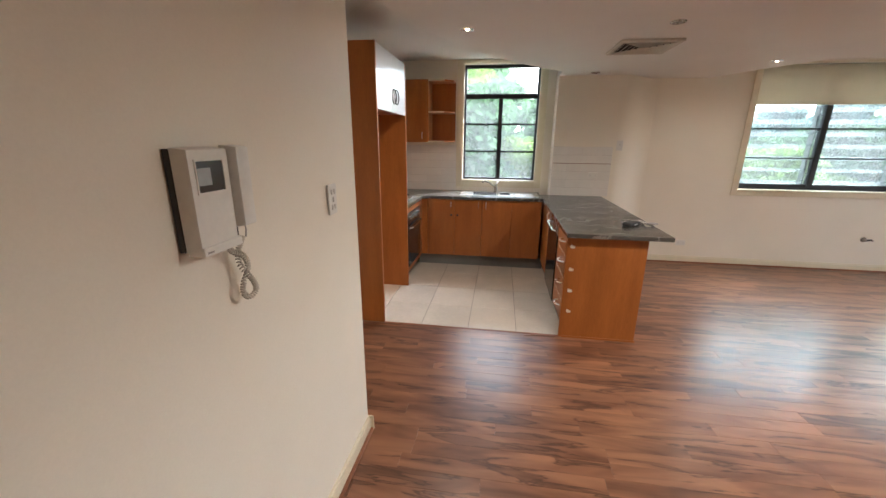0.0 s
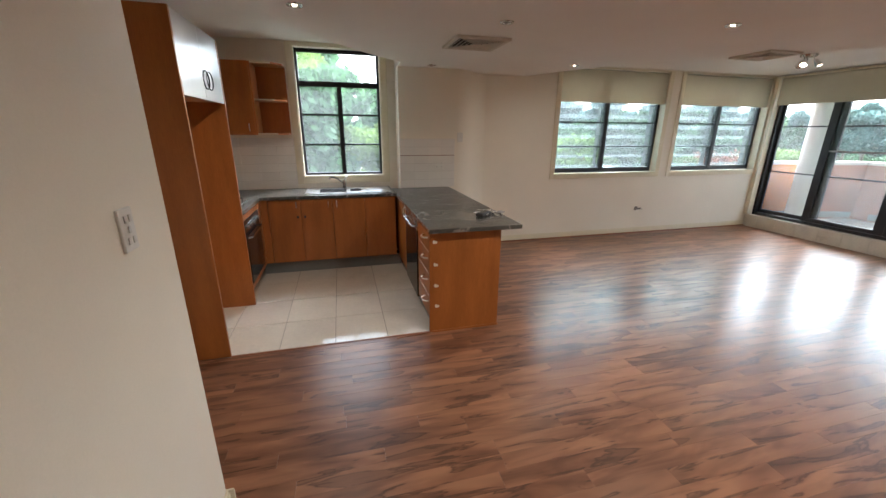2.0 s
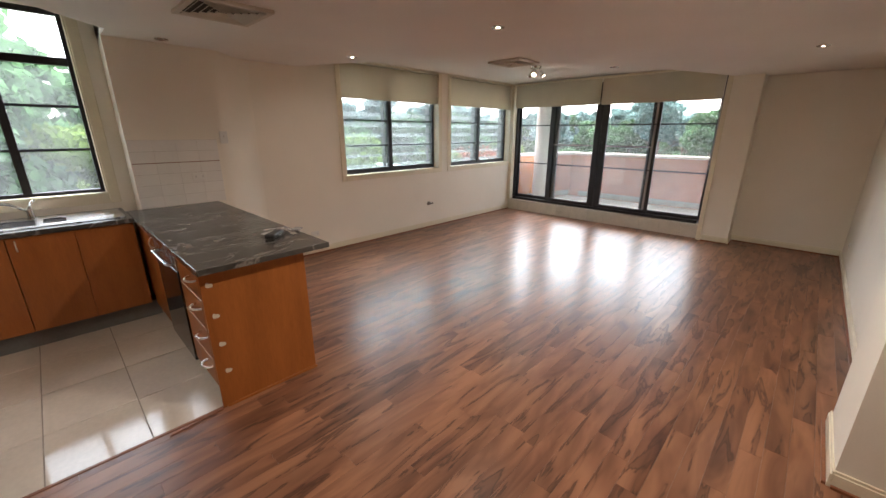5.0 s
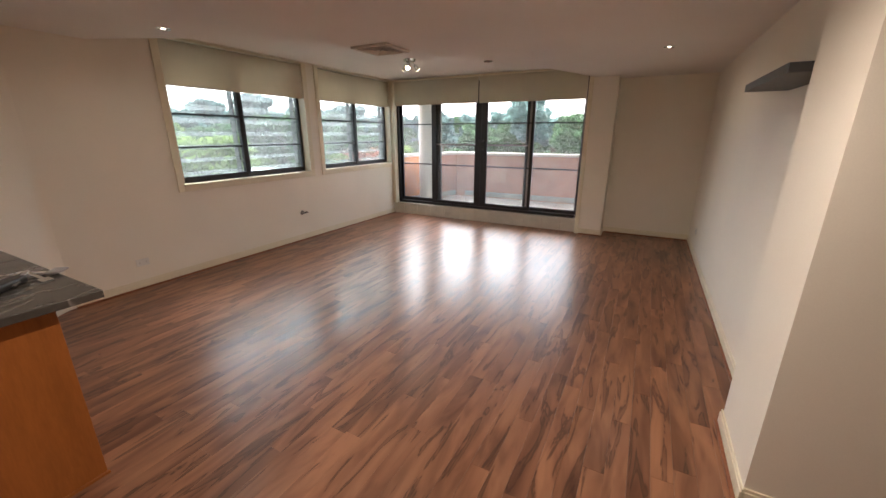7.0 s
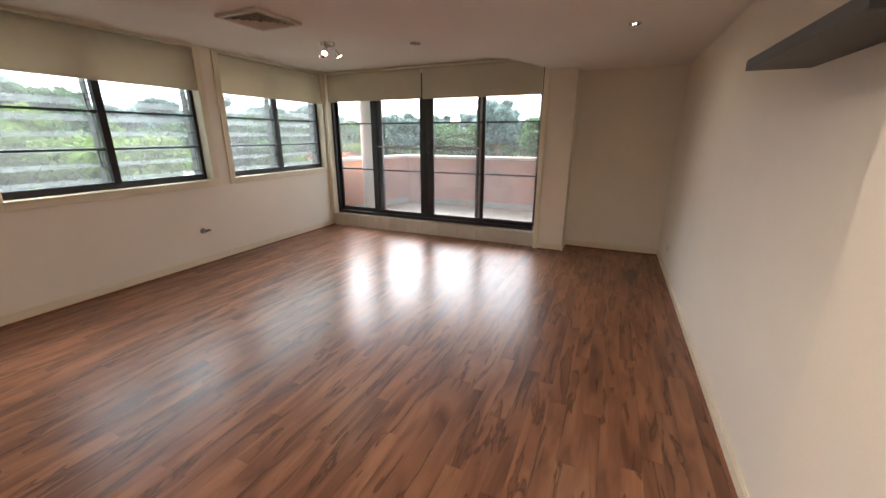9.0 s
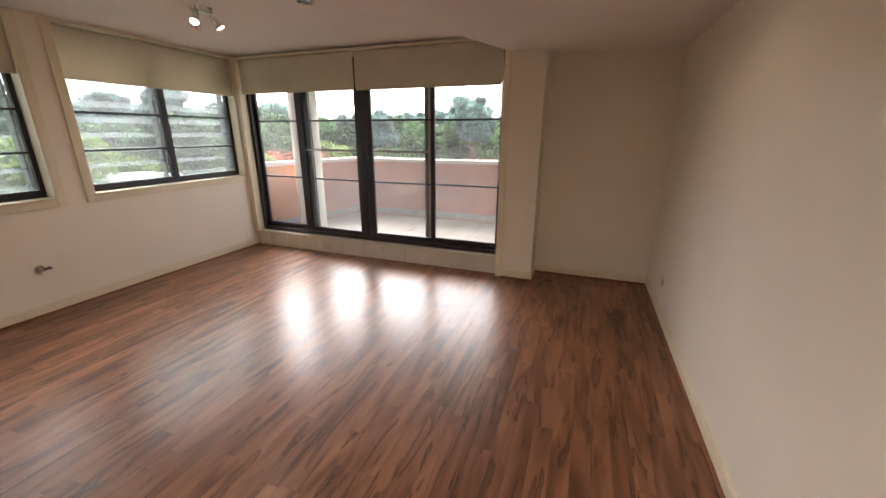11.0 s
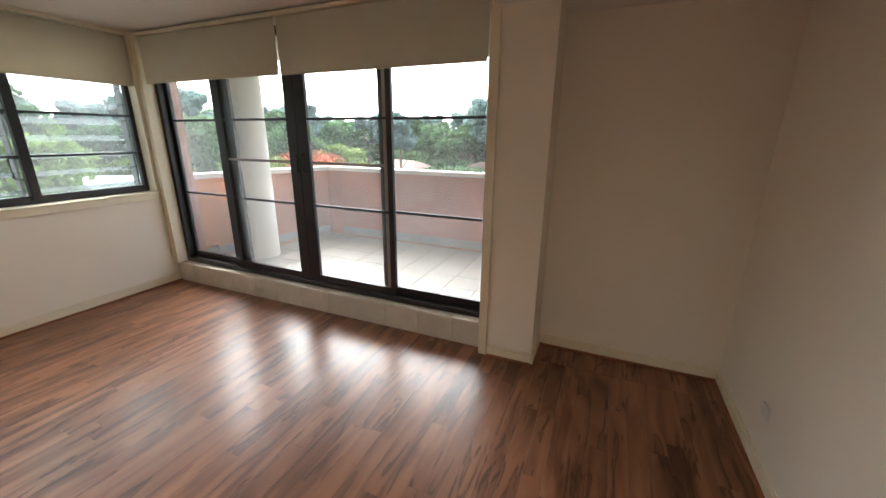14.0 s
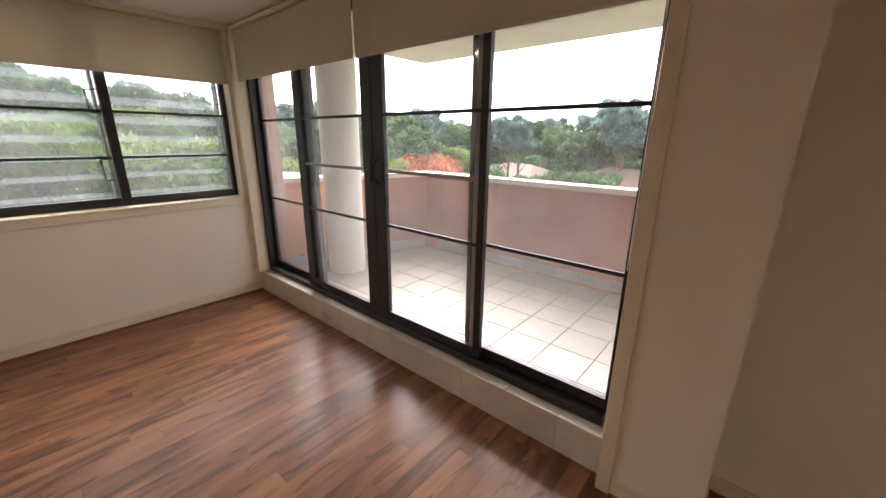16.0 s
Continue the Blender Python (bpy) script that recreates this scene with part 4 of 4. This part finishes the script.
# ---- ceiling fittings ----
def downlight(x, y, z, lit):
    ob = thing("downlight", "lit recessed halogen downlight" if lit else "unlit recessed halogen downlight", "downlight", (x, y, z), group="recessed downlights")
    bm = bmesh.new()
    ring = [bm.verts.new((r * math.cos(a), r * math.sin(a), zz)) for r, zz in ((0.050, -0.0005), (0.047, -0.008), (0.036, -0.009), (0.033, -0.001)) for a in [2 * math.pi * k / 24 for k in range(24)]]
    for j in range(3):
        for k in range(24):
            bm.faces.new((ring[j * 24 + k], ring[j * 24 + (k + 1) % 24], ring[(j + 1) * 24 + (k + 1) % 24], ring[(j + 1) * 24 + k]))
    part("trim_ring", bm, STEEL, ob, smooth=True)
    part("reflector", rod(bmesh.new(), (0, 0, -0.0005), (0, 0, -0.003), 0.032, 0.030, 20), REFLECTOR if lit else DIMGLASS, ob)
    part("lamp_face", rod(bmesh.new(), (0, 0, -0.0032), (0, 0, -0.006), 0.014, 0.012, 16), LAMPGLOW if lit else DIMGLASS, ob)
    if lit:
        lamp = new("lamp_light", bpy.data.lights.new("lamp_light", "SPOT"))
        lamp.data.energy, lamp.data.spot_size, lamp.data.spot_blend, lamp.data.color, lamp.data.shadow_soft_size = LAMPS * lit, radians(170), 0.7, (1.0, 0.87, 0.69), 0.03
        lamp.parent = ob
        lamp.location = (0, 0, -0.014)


# the last one is unseen, added at (3.30, 2.70) to brighten the hall wall
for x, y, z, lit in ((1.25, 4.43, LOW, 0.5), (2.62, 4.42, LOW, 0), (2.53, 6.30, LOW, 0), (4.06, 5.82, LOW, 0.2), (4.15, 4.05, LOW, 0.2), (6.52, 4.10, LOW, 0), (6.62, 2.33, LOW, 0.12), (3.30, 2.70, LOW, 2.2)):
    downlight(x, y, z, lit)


def ceiling_vent(x, y, z, size):
    ob = thing("ceiling_vent", "cream square four-way air vent", "air vent", (x, y, z), group="ceiling air vents")
    s = size / 2
    part("backing", boxes((-s + 0.02, s - 0.02, -s + 0.02, s - 0.02, -0.004, -0.0005)), VENTDARK, ob)
    bm = bmesh.new()
    for r0, r1 in ((s, s - 0.035),):
        for q in ((-r0, r0, -r0, -r1), (-r0, r0, r1, r0), (-r0, -r1, -r1, r1), (r1, r0, -r1, r1)):
            box(bm, *q, -0.022, -0.001, bevel=0.004)
    part("frame", bm, VENT, ob)
    k = s - 0.05
    while k > 0.03:
        for a in range(4):
            bm = boxes((-k, k, -0.010, 0.010, -0.0015, 0.0015))
            bmesh.ops.transform(bm, matrix=Matrix.Rotation(math.pi / 2 * a, 4, "Z") @ Matrix.Translation((0, k, -0.018)) @ Matrix.Rotation(radians(-42), 4, "X"), verts=bm.verts)
            part("slat", bm, VENT, ob)
        k -= 0.036


ceiling_vent(2.62, 5.07, LOW, 0.46)
ceiling_vent(5.43, 4.77, LOW, 0.40)

spot = thing("spotlight_cluster", "chrome ceiling spotlight with three lit heads", "ceiling light", (6.88, 5.37, HIGH))
part("base_plate", rod(bmesh.new(), (0, 0, -0.001), (0, 0, -0.026), 0.085, 0.078, 28), CHROME, spot, smooth=True)
for k, a in enumerate((200, 320, 80)):
    dx, dy = math.cos(radians(a)), math.sin(radians(a))
    part("arm", tube([(0.05 * dx, 0.05 * dy, -0.026), (0.06 * dx, 0.06 * dy, -0.06), (0.075 * dx, 0.075 * dy, -0.075)], 0.006, 6), CHROME, spot)
    bm = bmesh.new()
    rod(bm, (0.07 * dx, 0.07 * dy, -0.060), (0.115 * dx, 0.115 * dy, -0.125), 0.020, 0.034, 18)
    head = part("head", bm, CHROME, spot, smooth=True)
    part("lamp_face", rod(bmesh.new(), (0.1155 * dx, 0.1155 * dy, -0.1257), (0.117 * dx, 0.117 * dy, -0.1285), 0.030, 0.028, 16), LAMPGLOW, head)
    lamp = new("lamp_light", bpy.data.lights.new("lamp_light", "SPOT"))
    lamp.data.energy, lamp.data.spot_size, lamp.data.spot_blend, lamp.data.color, lamp.data.shadow_soft_size = LAMPS * 0.25, radians(110), 1.0, (1.0, 0.87, 0.69), 0.03
    lamp.parent = head
    lamp.matrix_local = look((0.122 * dx, 0.122 * dy, -0.135), (0.30 * dx, 0.30 * dy, -0.42))

# ---- balcony ----
BZ, BXE = 0.08, 10.65
slab = structure("balcony_floor", prism([(8.63, 3.27), (9.02, 3.27), (9.02, 1.2), (10.95, 1.2), (10.95, 6.7), (8.63, 7.45)], -0.12, BZ - 0.012), GROUT, "pale tiled balcony floor", "balcony floor")
structure("balcony_parapet", boxes((BXE, BXE + 0.16, 1.2, 6.55, -0.3, 1.06)), RENDERPINK, "terracotta rendered balcony parapet", "parapet")
structure("balcony_coping", boxes((BXE - 0.03, BXE + 0.19, 1.2, 6.52, 1.06, 1.115), bevel=0.006), COPING, "pale coping on the parapet", "coping")
na, nb = Vector((10.66, 6.47)), Vector((8.62, 7.10))
nd = (nb - na).normalized()
nn = Vector((nd.y, -nd.x))
if nn.y < 0:
    nn = -nn
def run(a, b, w0, w1, z0, z1):
    q = [na + nd * a + nn * w0, na + nd * b + nn * w0, na + nd * b + nn * w1, na + nd * a + nn * w1]
    return prism([(p.x, p.y) for p in q[::-1]], z0, z1)
L = (nb - na).length
structure("balcony_parapet_north", run(-0.1, L - 1.22, 0, 0.16, -0.3, 1.06), RENDERPINK, "terracotta rendered side parapet", "parapet")
structure("balcony_parapet_orange", run(L - 1.215, L, 0, 0.16, -0.3, 1.06), RENDERORANGE, "orange rendered side parapet by the doors", "parapet")
structure("balcony_coping_north", run(-0.1, L, -0.03, 0.19, 1.06, 1.115), COPING, "pale coping on the side parapet", "coping")
structure("facade_pier", boxes((8.66, 8.84, 6.88, 7.12, -0.3, 3.0)), RENDERPINK, "terracotta rendered facade pier", "wall")
structure("facade_south", boxes((8.9, 9.02, 1.2, 3.32, -0.3, 3.0)), RENDERPINK, "terracotta rendered outer wall", "wall")
structure("balcony_soffit", boxes((8.625, 10.85, 1.2, 6.69, 2.50, 2.70)), WHITERENDER, "white rendered slab over the balcony", "soffit")
col = rod(bmesh.new(), (9.31, 6.49, BZ - 0.01), (9.31, 6.49, 2.50), 0.205, seg=40)
tagged(new("round_column", mesh_of("round_column", col, COLUMN, True)), "white rendered round column on the balcony", "column", kind="structure")
tapb = thing("hose_tap", "small brass garden tap by the orange wall", "tap", (8.98, 6.92, 0.22))
part("pipe", rod(bmesh.new(), (0, 0.07, 0), (0, -0.03, 0), 0.010), STEEL, tapb)
part("spout", tube([(0, -0.03, 0), (0, -0.05, -0.005), (0, -0.055, -0.03)], 0.009, 8), STEEL, tapb)
part("wheel", rod(bmesh.new(), (0, -0.03, 0.02), (0, -0.03, 0.032), 0.022, seg=12), DARKPLASTIC, tapb)

# ---- outdoors ----
GZ = -7.0
structure("ground", boxes((-900, 900, -900, 900, GZ - 1, GZ)), GRASS, "grassy ground far below", "ground")
structure("road", boxes((34, 41, -120, 160, GZ, GZ + 0.03)), ASPHALT, "grey asphalt car park lane", "road")


def leaf_mesh(name, mat, n, spread, size, seed, squash=0.95, clumps=26):
    """A crown of many small leaf sprays gathered in uneven clumps."""
    rnd = random.Random(seed)
    verts, faces = [], []
    centres = []
    for _ in range(clumps):
        u, a = rnd.random() ** 0.5, rnd.uniform(0, 2 * math.pi)
        centres.append((spread * 0.72 * u * math.cos(a), spread * 0.72 * u * math.sin(a), spread * squash * rnd.uniform(-0.75, 0.9), rnd.uniform(0.25, 0.48) * spread))
    for i in range(n):
        cx, cy, cz, r = centres[i % clumps]
        d = Vector((rnd.gauss(0, 1), rnd.gauss(0, 1), rnd.gauss(0, 1))).normalized() * r * rnd.uniform(0.55, 1.0)
        c = Vector((cx, cy, cz)) + Vector((d.x, d.y, d.z * 0.8))
        m = Euler((rnd.uniform(0, 6.28), rnd.uniform(0, 6.28), rnd.uniform(0, 6.28))).to_matrix()
        s = size * rnd.uniform(0.6, 1.3)
        k = len(verts)
        for px, py in ((-0.5, 0), (0, -0.28), (0.5, 0), (0, 0.28)):
            verts.append(tuple(c + m @ Vector((px * s, py * s, 0.06 * s * rnd.uniform(-1, 1)))))
        faces.append((k, k + 1, k + 2, k + 3))
    me = bpy.data.meshes.new(name)
    me.from_pydata(verts, [], faces)
    me.materials.append(mat)
    return me


def tree(at, height, spread, mat, seed, label, leaf=0.54, n=10000):
    rnd = random.Random(seed)
    ob = thing("tree", label, "tree", at, group="trees outside")
    bm = bmesh.new()
    top = Vector((rnd.uniform(-0.4, 0.4), rnd.uniform(-0.4, 0.4), height * 0.8))
    rod(bm, (0, 0, -0.1), top * 0.55, height * 0.022, height * 0.014, 9)
    rod(bm, top * 0.55, top, height * 0.014, height * 0.006, 7)
    for k in range(6):
        a, u = rnd.uniform(0, 6.28), rnd.uniform(0.4, 0.85)
        p = top * u
        rod(bm, p, p + Vector((math.cos(a) * spread * 0.7, math.sin(a) * spread * 0.7, height * 0.16)), height * 0.008, height * 0.003, 6)
    part("trunk", bm, BARK, ob)
    crown = new("crown", leaf_mesh("crown", mat, n, spread, leaf, seed))
    crown.parent = ob
    crown.location = (top.x, top.y, height - spread * 0.78)
    crown.scale = (1.08, 1.08, 0.92)
    return ob


kinds = [tree((0, 0, -40), 12.0, 3.6, LEAF[0], 3, "broad green leafy tree outside the windows"),
         tree((0, 0, -40), 14.0, 3.2, LEAF[1], 7, "tall gum tree outside the windows, distance haze coloured into its leaves"),
         tree((0, 0, -40), 9.0, 3.4, LEAF[2], 11, "bright green leafy tree outside the windows", leaf=0.34, n=17000),
         tree((0, 0, -40), 6.0, 3.2, LEAF[0], 15, "low bushy green tree outside the windows")]
rnd = random.Random(5)
spots = []
# a belt of trees beyond the car park
for i in range(56):
    a, r = radians(-22 + 88 * (i + rnd.random()) / 56), rnd.uniform(52, 92)
    spots.append((6 + r * math.cos(a), 3 + r * math.sin(a), rnd.choice((0, 1, 1)), rnd.uniform(0.74, 0.96)))
for i in range(18):
    a, r = radians(-18 + 46 * (i + rnd.random()) / 18), rnd.uniform(41, 50)
    spots.append((6 + r * math.cos(a), 3 + r * math.sin(a), 3, rnd.uniform(0.6, 0.85)))
for i in range(38):
    a, r = radians(-22 + 88 * (i + rnd.random()) / 38), rnd.uniform(50, 78)
    spots.append((6 + r * math.cos(a), 3 + r * math.sin(a), rnd.choice((3, 0)), rnd.uniform(0.75, 0.9)))
for i in range(26):
    a, r = radians(-20 + 80 * (i + rnd.random()) / 26), rnd.uniform(80, 96)
    spots.append((6 + r * math.cos(a), 3 + r * math.sin(a), 3, rnd.uniform(1.25, 1.5)))
# a grove on the window side
for i in range(32):
    x, y = rnd.uniform(2.5, 34), rnd.uniform(17, 46)
    if not (10.5 < x < 20 and y < 29) and not (x < 6 and y < 24):
        spots.append((x, y, rnd.choice((0, 2, 2, 3)), rnd.uniform(0.75, 1.0) if x < 10 else rnd.uniform(0.55, 0.80)))
for i in range(15):
    spots.append((-15 + 20 * (i + rnd.random()) / 15, rnd.uniform(22, 31), rnd.choice((2, 2, 0)), rnd.uniform(0.78, 1.04)))
for i in range(6):
    spots.append((rnd.uniform(-14, 6), rnd.uniform(34, 52), rnd.choice((2, 0)), rnd.uniform(1.4, 1.75)))
# a closed row of greenery north of the louvres
for i in range(26):
    x = 5 + 40 * (i + rnd.random()) / 26
    spots.append((x, rnd.uniform(30, 37), rnd.choice((2, 2, 0)), rnd.uniform(0.85, 1.05) if x < 16 else rnd.uniform(0.62, 0.8)))
for i in range(14):
    x = 6 + 60 * (i + rnd.random()) / 14
    spots.append((x, rnd.uniform(44, 58), rnd.choice((0, 1)), rnd.uniform(0.72, 0.86)))
# leave the sight line to the flowering tree open
spots = [q for q in spots if not (math.hypot(q[0] - 6, q[1] - 3) < 43 and abs(math.degrees(math.atan2(q[1] - 3, q[0] - 6)) - 41) < 8)]
for x, y, k, s in spots:
    copy_thing(kinds[k], pose(x, y, GZ, 0, 0, rnd.uniform(0, 360)) @ Matrix.Scale(s, 4))
for k in kinds:
    for o in (*k.children_recursive, k):
        bpy.data.objects.remove(o)
tree((35, 28.3, GZ), 5.9, 4.2, LEAF[3], 21, "orange flowering tree beyond the balcony", leaf=0.34, n=6500)


def house(at, w, d, h, roof, wall, label, turn=0):
    ob = thing("house", label, "house", at)
    ob.rotation_euler = (0, 0, radians(turn))
    part("wall", boxes((-w / 2, w / 2, -d / 2, d / 2, 0, h)), wall, ob)
    bm = bmesh.new()
    e = 0.5
    v = [bm.verts.new(p) for p in ((-w / 2 - e, -d / 2 - e, h), (w / 2 + e, -d / 2 - e, h), (w / 2 + e, d / 2 + e, h), (-w / 2 - e, d / 2 + e, h), (-w / 2 + d / 2, 0, h + d * 0.22), (w / 2 - d / 2, 0, h + d * 0.22))]
    for q in ((0, 1, 5, 4), (1, 2, 5), (2, 3, 4, 5), (3, 0, 4), (3, 2, 1, 0)):
        bm.faces.new([v[i] for i in q])
    part("roof", bm, roof, ob)
    for i in range(4):
        x = -w / 2 + (i + 0.5) * w / 4
        for s in (-1, 1):
            win = part("window", boxes((x - 0.6, x + 0.6, *sorted((s * (d / 2 + 0.002), s * (d / 2 + 0.06))), 1.0, h - 0.6)), COPING, ob)
            part("pane", boxes((x - 0.5, x + 0.5, *sorted((s * (d / 2 + 0.061), s * (d / 2 + 0.08))), 1.1, h - 0.7)), BLACKGLASS, win)


house((60, 16, GZ), 16, 8, 3.2, ROOFRED, BRICKYELLOW, "yellow brick house among the trees", 80)
house((62, 34, GZ), 14, 8, 3.0, ROOFRED, BRICKYELLOW, "yellow brick house with a brown tiled roof", 70)
shed = thing("flat_roofed_shed", "low building with a pale metal roof", "building", (17.3, 25.5, GZ))
part("wall", boxes((-1.9, 1.9, -1.9, 1.9, 0, 6.2)), WHITERENDER, shed)
part("roof", boxes((-2.1, 2.1, -2.1, 2.1, 6.2, 6.36)), ROOFPALE, shed)
rnd = random.Random(9)
for i in range(7):
    car = thing("parked_car", "parked car in the far car park", "car", (39.4, 2 + i * 5.2 + rnd.uniform(-0.5, 0.5), GZ + 0.03), group="parked cars")
    c = rnd.choice((WHITERENDER, STEEL, BLACK, WHITEGLOSS))
    part("body", boxes((-2.1, 2.1, -0.86, 0.86, 0.3, 0.85), bevel=0.15), c, car)
    part("cabin", boxes((-1.3, 1.1, -0.74, 0.74, 0.851, 1.40), bevel=0.2), BLACKGLASS, car)
    for wx in (-1.3, 1.3):
        for wy in (-0.80, 0.80):
            part("wheel", rod(bmesh.new(), (wx, wy - 0.1, 0.32), (wx, wy + 0.1, 0.32), 0.32, seg=16), DARKPLASTIC, car)

# ---- pieces: tiles and planks ----
def brick_mesh(name, lx, ly, lz, mat, bevel=0.0015):
    return mesh_of(name, boxes((-lx / 2, lx / 2, -ly / 2, ly / 2, -lz, 0), bevel=bevel), mat)


def piece(name, me, at, parent, rot=(0, 0, 0)):
    ob = new(name, me)
    ob.parent = parent
    ob.location = at
    ob.rotation_euler = rot
    return ob


kfloor = structure("floor_kitchen", boxes((-0.10, 2.12, 4.43, 6.30, -0.011, -0.006)), GROUT, "glossy beige tiled kitchen floor", "floor")
def clipped(a, b, lo, hi):
    return max(a, lo), min(b, hi)
TXS, TYS = 0.412, 0.475
x = 0.49 - 2 * TXS
while x < 2.12:
    y = 4.875 - 2 * TYS
    while y < 6.3:
        a, b = clipped(x, x + TXS, -0.09, 2.12)
        c, d = clipped(y, y + TYS, 4.432, 6.3)
        if b - a > 0.03 and d - c > 0.03:
            piece("tile", brick_mesh("tile", b - a - 0.005, d - c - 0.005, 0.006, TILE), ((a + b) / 2, (c + d) / 2, 0.0), kfloor)
        y += TYS
    x += TXS
structure("floor_joint_strip", boxes((0.575, 2.068, 4.412, 4.431, -0.011, 0.004), bevel=0.002), QUAD, "dark timber joint strip at the tiles", "trim")

splinter = boxes((-0.135, 0.135, -0.008, 0.008, 0, 0.005), bevel=0.001)
bmesh.ops.transform(splinter, matrix=pose(1.925, 4.392, 0.003, 0, -1.2, 3.5), verts=splinter.verts)
strip_end = new("loose_strip", mesh_of("loose_strip", splinter, QUAD))
tagged(strip_end, "loose dark splinter of the floor joint strip", "trim")

# splashback tiles
def splash(x0, x1, z0, z1, y, step=0.1):
    par = structure("splashback", boxes((x0, x1, y - 0.003, y - 0.0005, z0, z1)), WALLGROUT, "white tiled splashback over the worktop", "splashback")
    nx, nz = round((x1 - x0) / (2 * step)), round((z1 - z0) / step)
    me = brick_mesh("wall_tile", (x1 - x0) / nx - 0.0010, (z1 - z0) / nz - 0.0025, 0.005, WALLTILE, 0.001)
    for i in range(nx):
        for j in range(nz):
            piece("wall_tile", me, (x0 + (i + 0.5) * (x1 - x0) / nx, y - 0.0075, z0 + (j + 0.5) * (z1 - z0) / nz), par, (radians(90), 0, 0))


splash(2.165, 2.865, 0.902, 1.502, TILE_N)
splash(-0.09, 0.92, 0.902, 1.502, KITCHEN_N)
par = structure("splashback_border", boxes((2.17, 2.86, TILE_N - 0.0095, TILE_N - 0.0078, 1.297, 1.303)), QUAD, "thin dark tile joint line", "trim")

# plinth tiles
JOINT = 0.3065
cuts = [PIER_Y1 + 0.070] + [5.04 + k * JOINT for k in range(-5, 6)] + [NORTH - 0.002]
for y0, y1 in zip(cuts, cuts[1:]):
    w = round(y1 - y0 - 0.004, 4)
    piece("plinth_tile", brick_mesh("plinth_tile", 0.197, w, 0.011, PLINTHTILE), (8.441, (y0 + y1) / 2, 0.1), plinth, (0, radians(-90), 0))
    piece("sill_tile", brick_mesh("sill_tile", 0.072, w, 0.010, PLINTHTILE), (8.477, (y0 + y1) / 2, 0.210), plinth)

# balcony tiles
S = 0.33
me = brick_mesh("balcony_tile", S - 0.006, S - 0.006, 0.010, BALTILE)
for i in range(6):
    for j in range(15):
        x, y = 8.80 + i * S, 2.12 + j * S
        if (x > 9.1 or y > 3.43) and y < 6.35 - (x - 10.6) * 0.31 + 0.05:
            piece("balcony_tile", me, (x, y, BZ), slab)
me = brick_mesh("upstand_tile", S - 0.006, 0.12, 0.010, BALTILE)
for j in range(12):
    piece("upstand_tile", me, (BXE - 0.0005, 2.45 + j * S, BZ + 0.066), slab, (radians(90), 0, radians(-90)))

for j in range(6):
    p = na + nd * (0.20 + j * S) - nn * 0.001
    piece("upstand_tile", me, (p.x, p.y, BZ + 0.066), slab, (radians(90), 0, math.atan2(-nd.y, -nd.x)))

# laminate planks, running along the room
floor_ob = bpy.data.objects["floor"]
PW, PL = 0.096, 1.0
rnd = random.Random(17)
meshes = {}
rest = bmesh.new()
row = 0
y = 1.675 - 42 * PW
count = 0
while y < NORTH:
    x = -0.3 - rnd.random() * PL
    while x < 8.62:
        a, b, c, d = max(x, 0.0), min(x + PL, 8.45), max(y, -2.0), min(y + PW, NORTH)
        x += PL
        if d < 2.98:
            a = max(a, HALL_W - 0.02)
        if d < 1.67:
            b = min(b, 3.88)
        if c < 4.412 < d and a < 2.05:
            d = 4.412
        if b - a < 0.02 or d - c < 0.01:
            continue
        if c >= 4.40 and b < 2.68 or c >= 4.40 and a < 2.66:
            a = max(a, 2.66)
            if b - a < 0.02:
                continue
        if d < 1.67 and a > 3.86:
            continue
        if d < 1.67 or count >= 300 or a < 3.2 and c > 4.4:
            box(rest, a + 0.0004, b - 0.0004, c + 0.0004, d - 0.0004, -0.010, 0.0)
            continue
        key = (round(b - a, 3), round(d - c, 3))
        if key not in meshes:
            meshes[key] = brick_mesh("plank", key[0] - 0.0007, key[1] - 0.0007, 0.010, PLANK, 0.0004)
        piece("plank", meshes[key], ((a + b) / 2, (c + d) / 2, 0.0), floor_ob)
        count += 1
    y += PW
# the alcove strip east of the pier line
for j in range(13):
    c = SOUTH + j * PW
    if c > PIER_Y0 - 0.01:
        break
    box(rest, 8.4512, EAST, c + 0.0006, min(c + PW - 0.0006, PIER_Y0), -0.010, -0.0002)
o = part("plank_rest", rest, PLANK_JOINED, floor_ob)
tagged(o, kind="stuff")
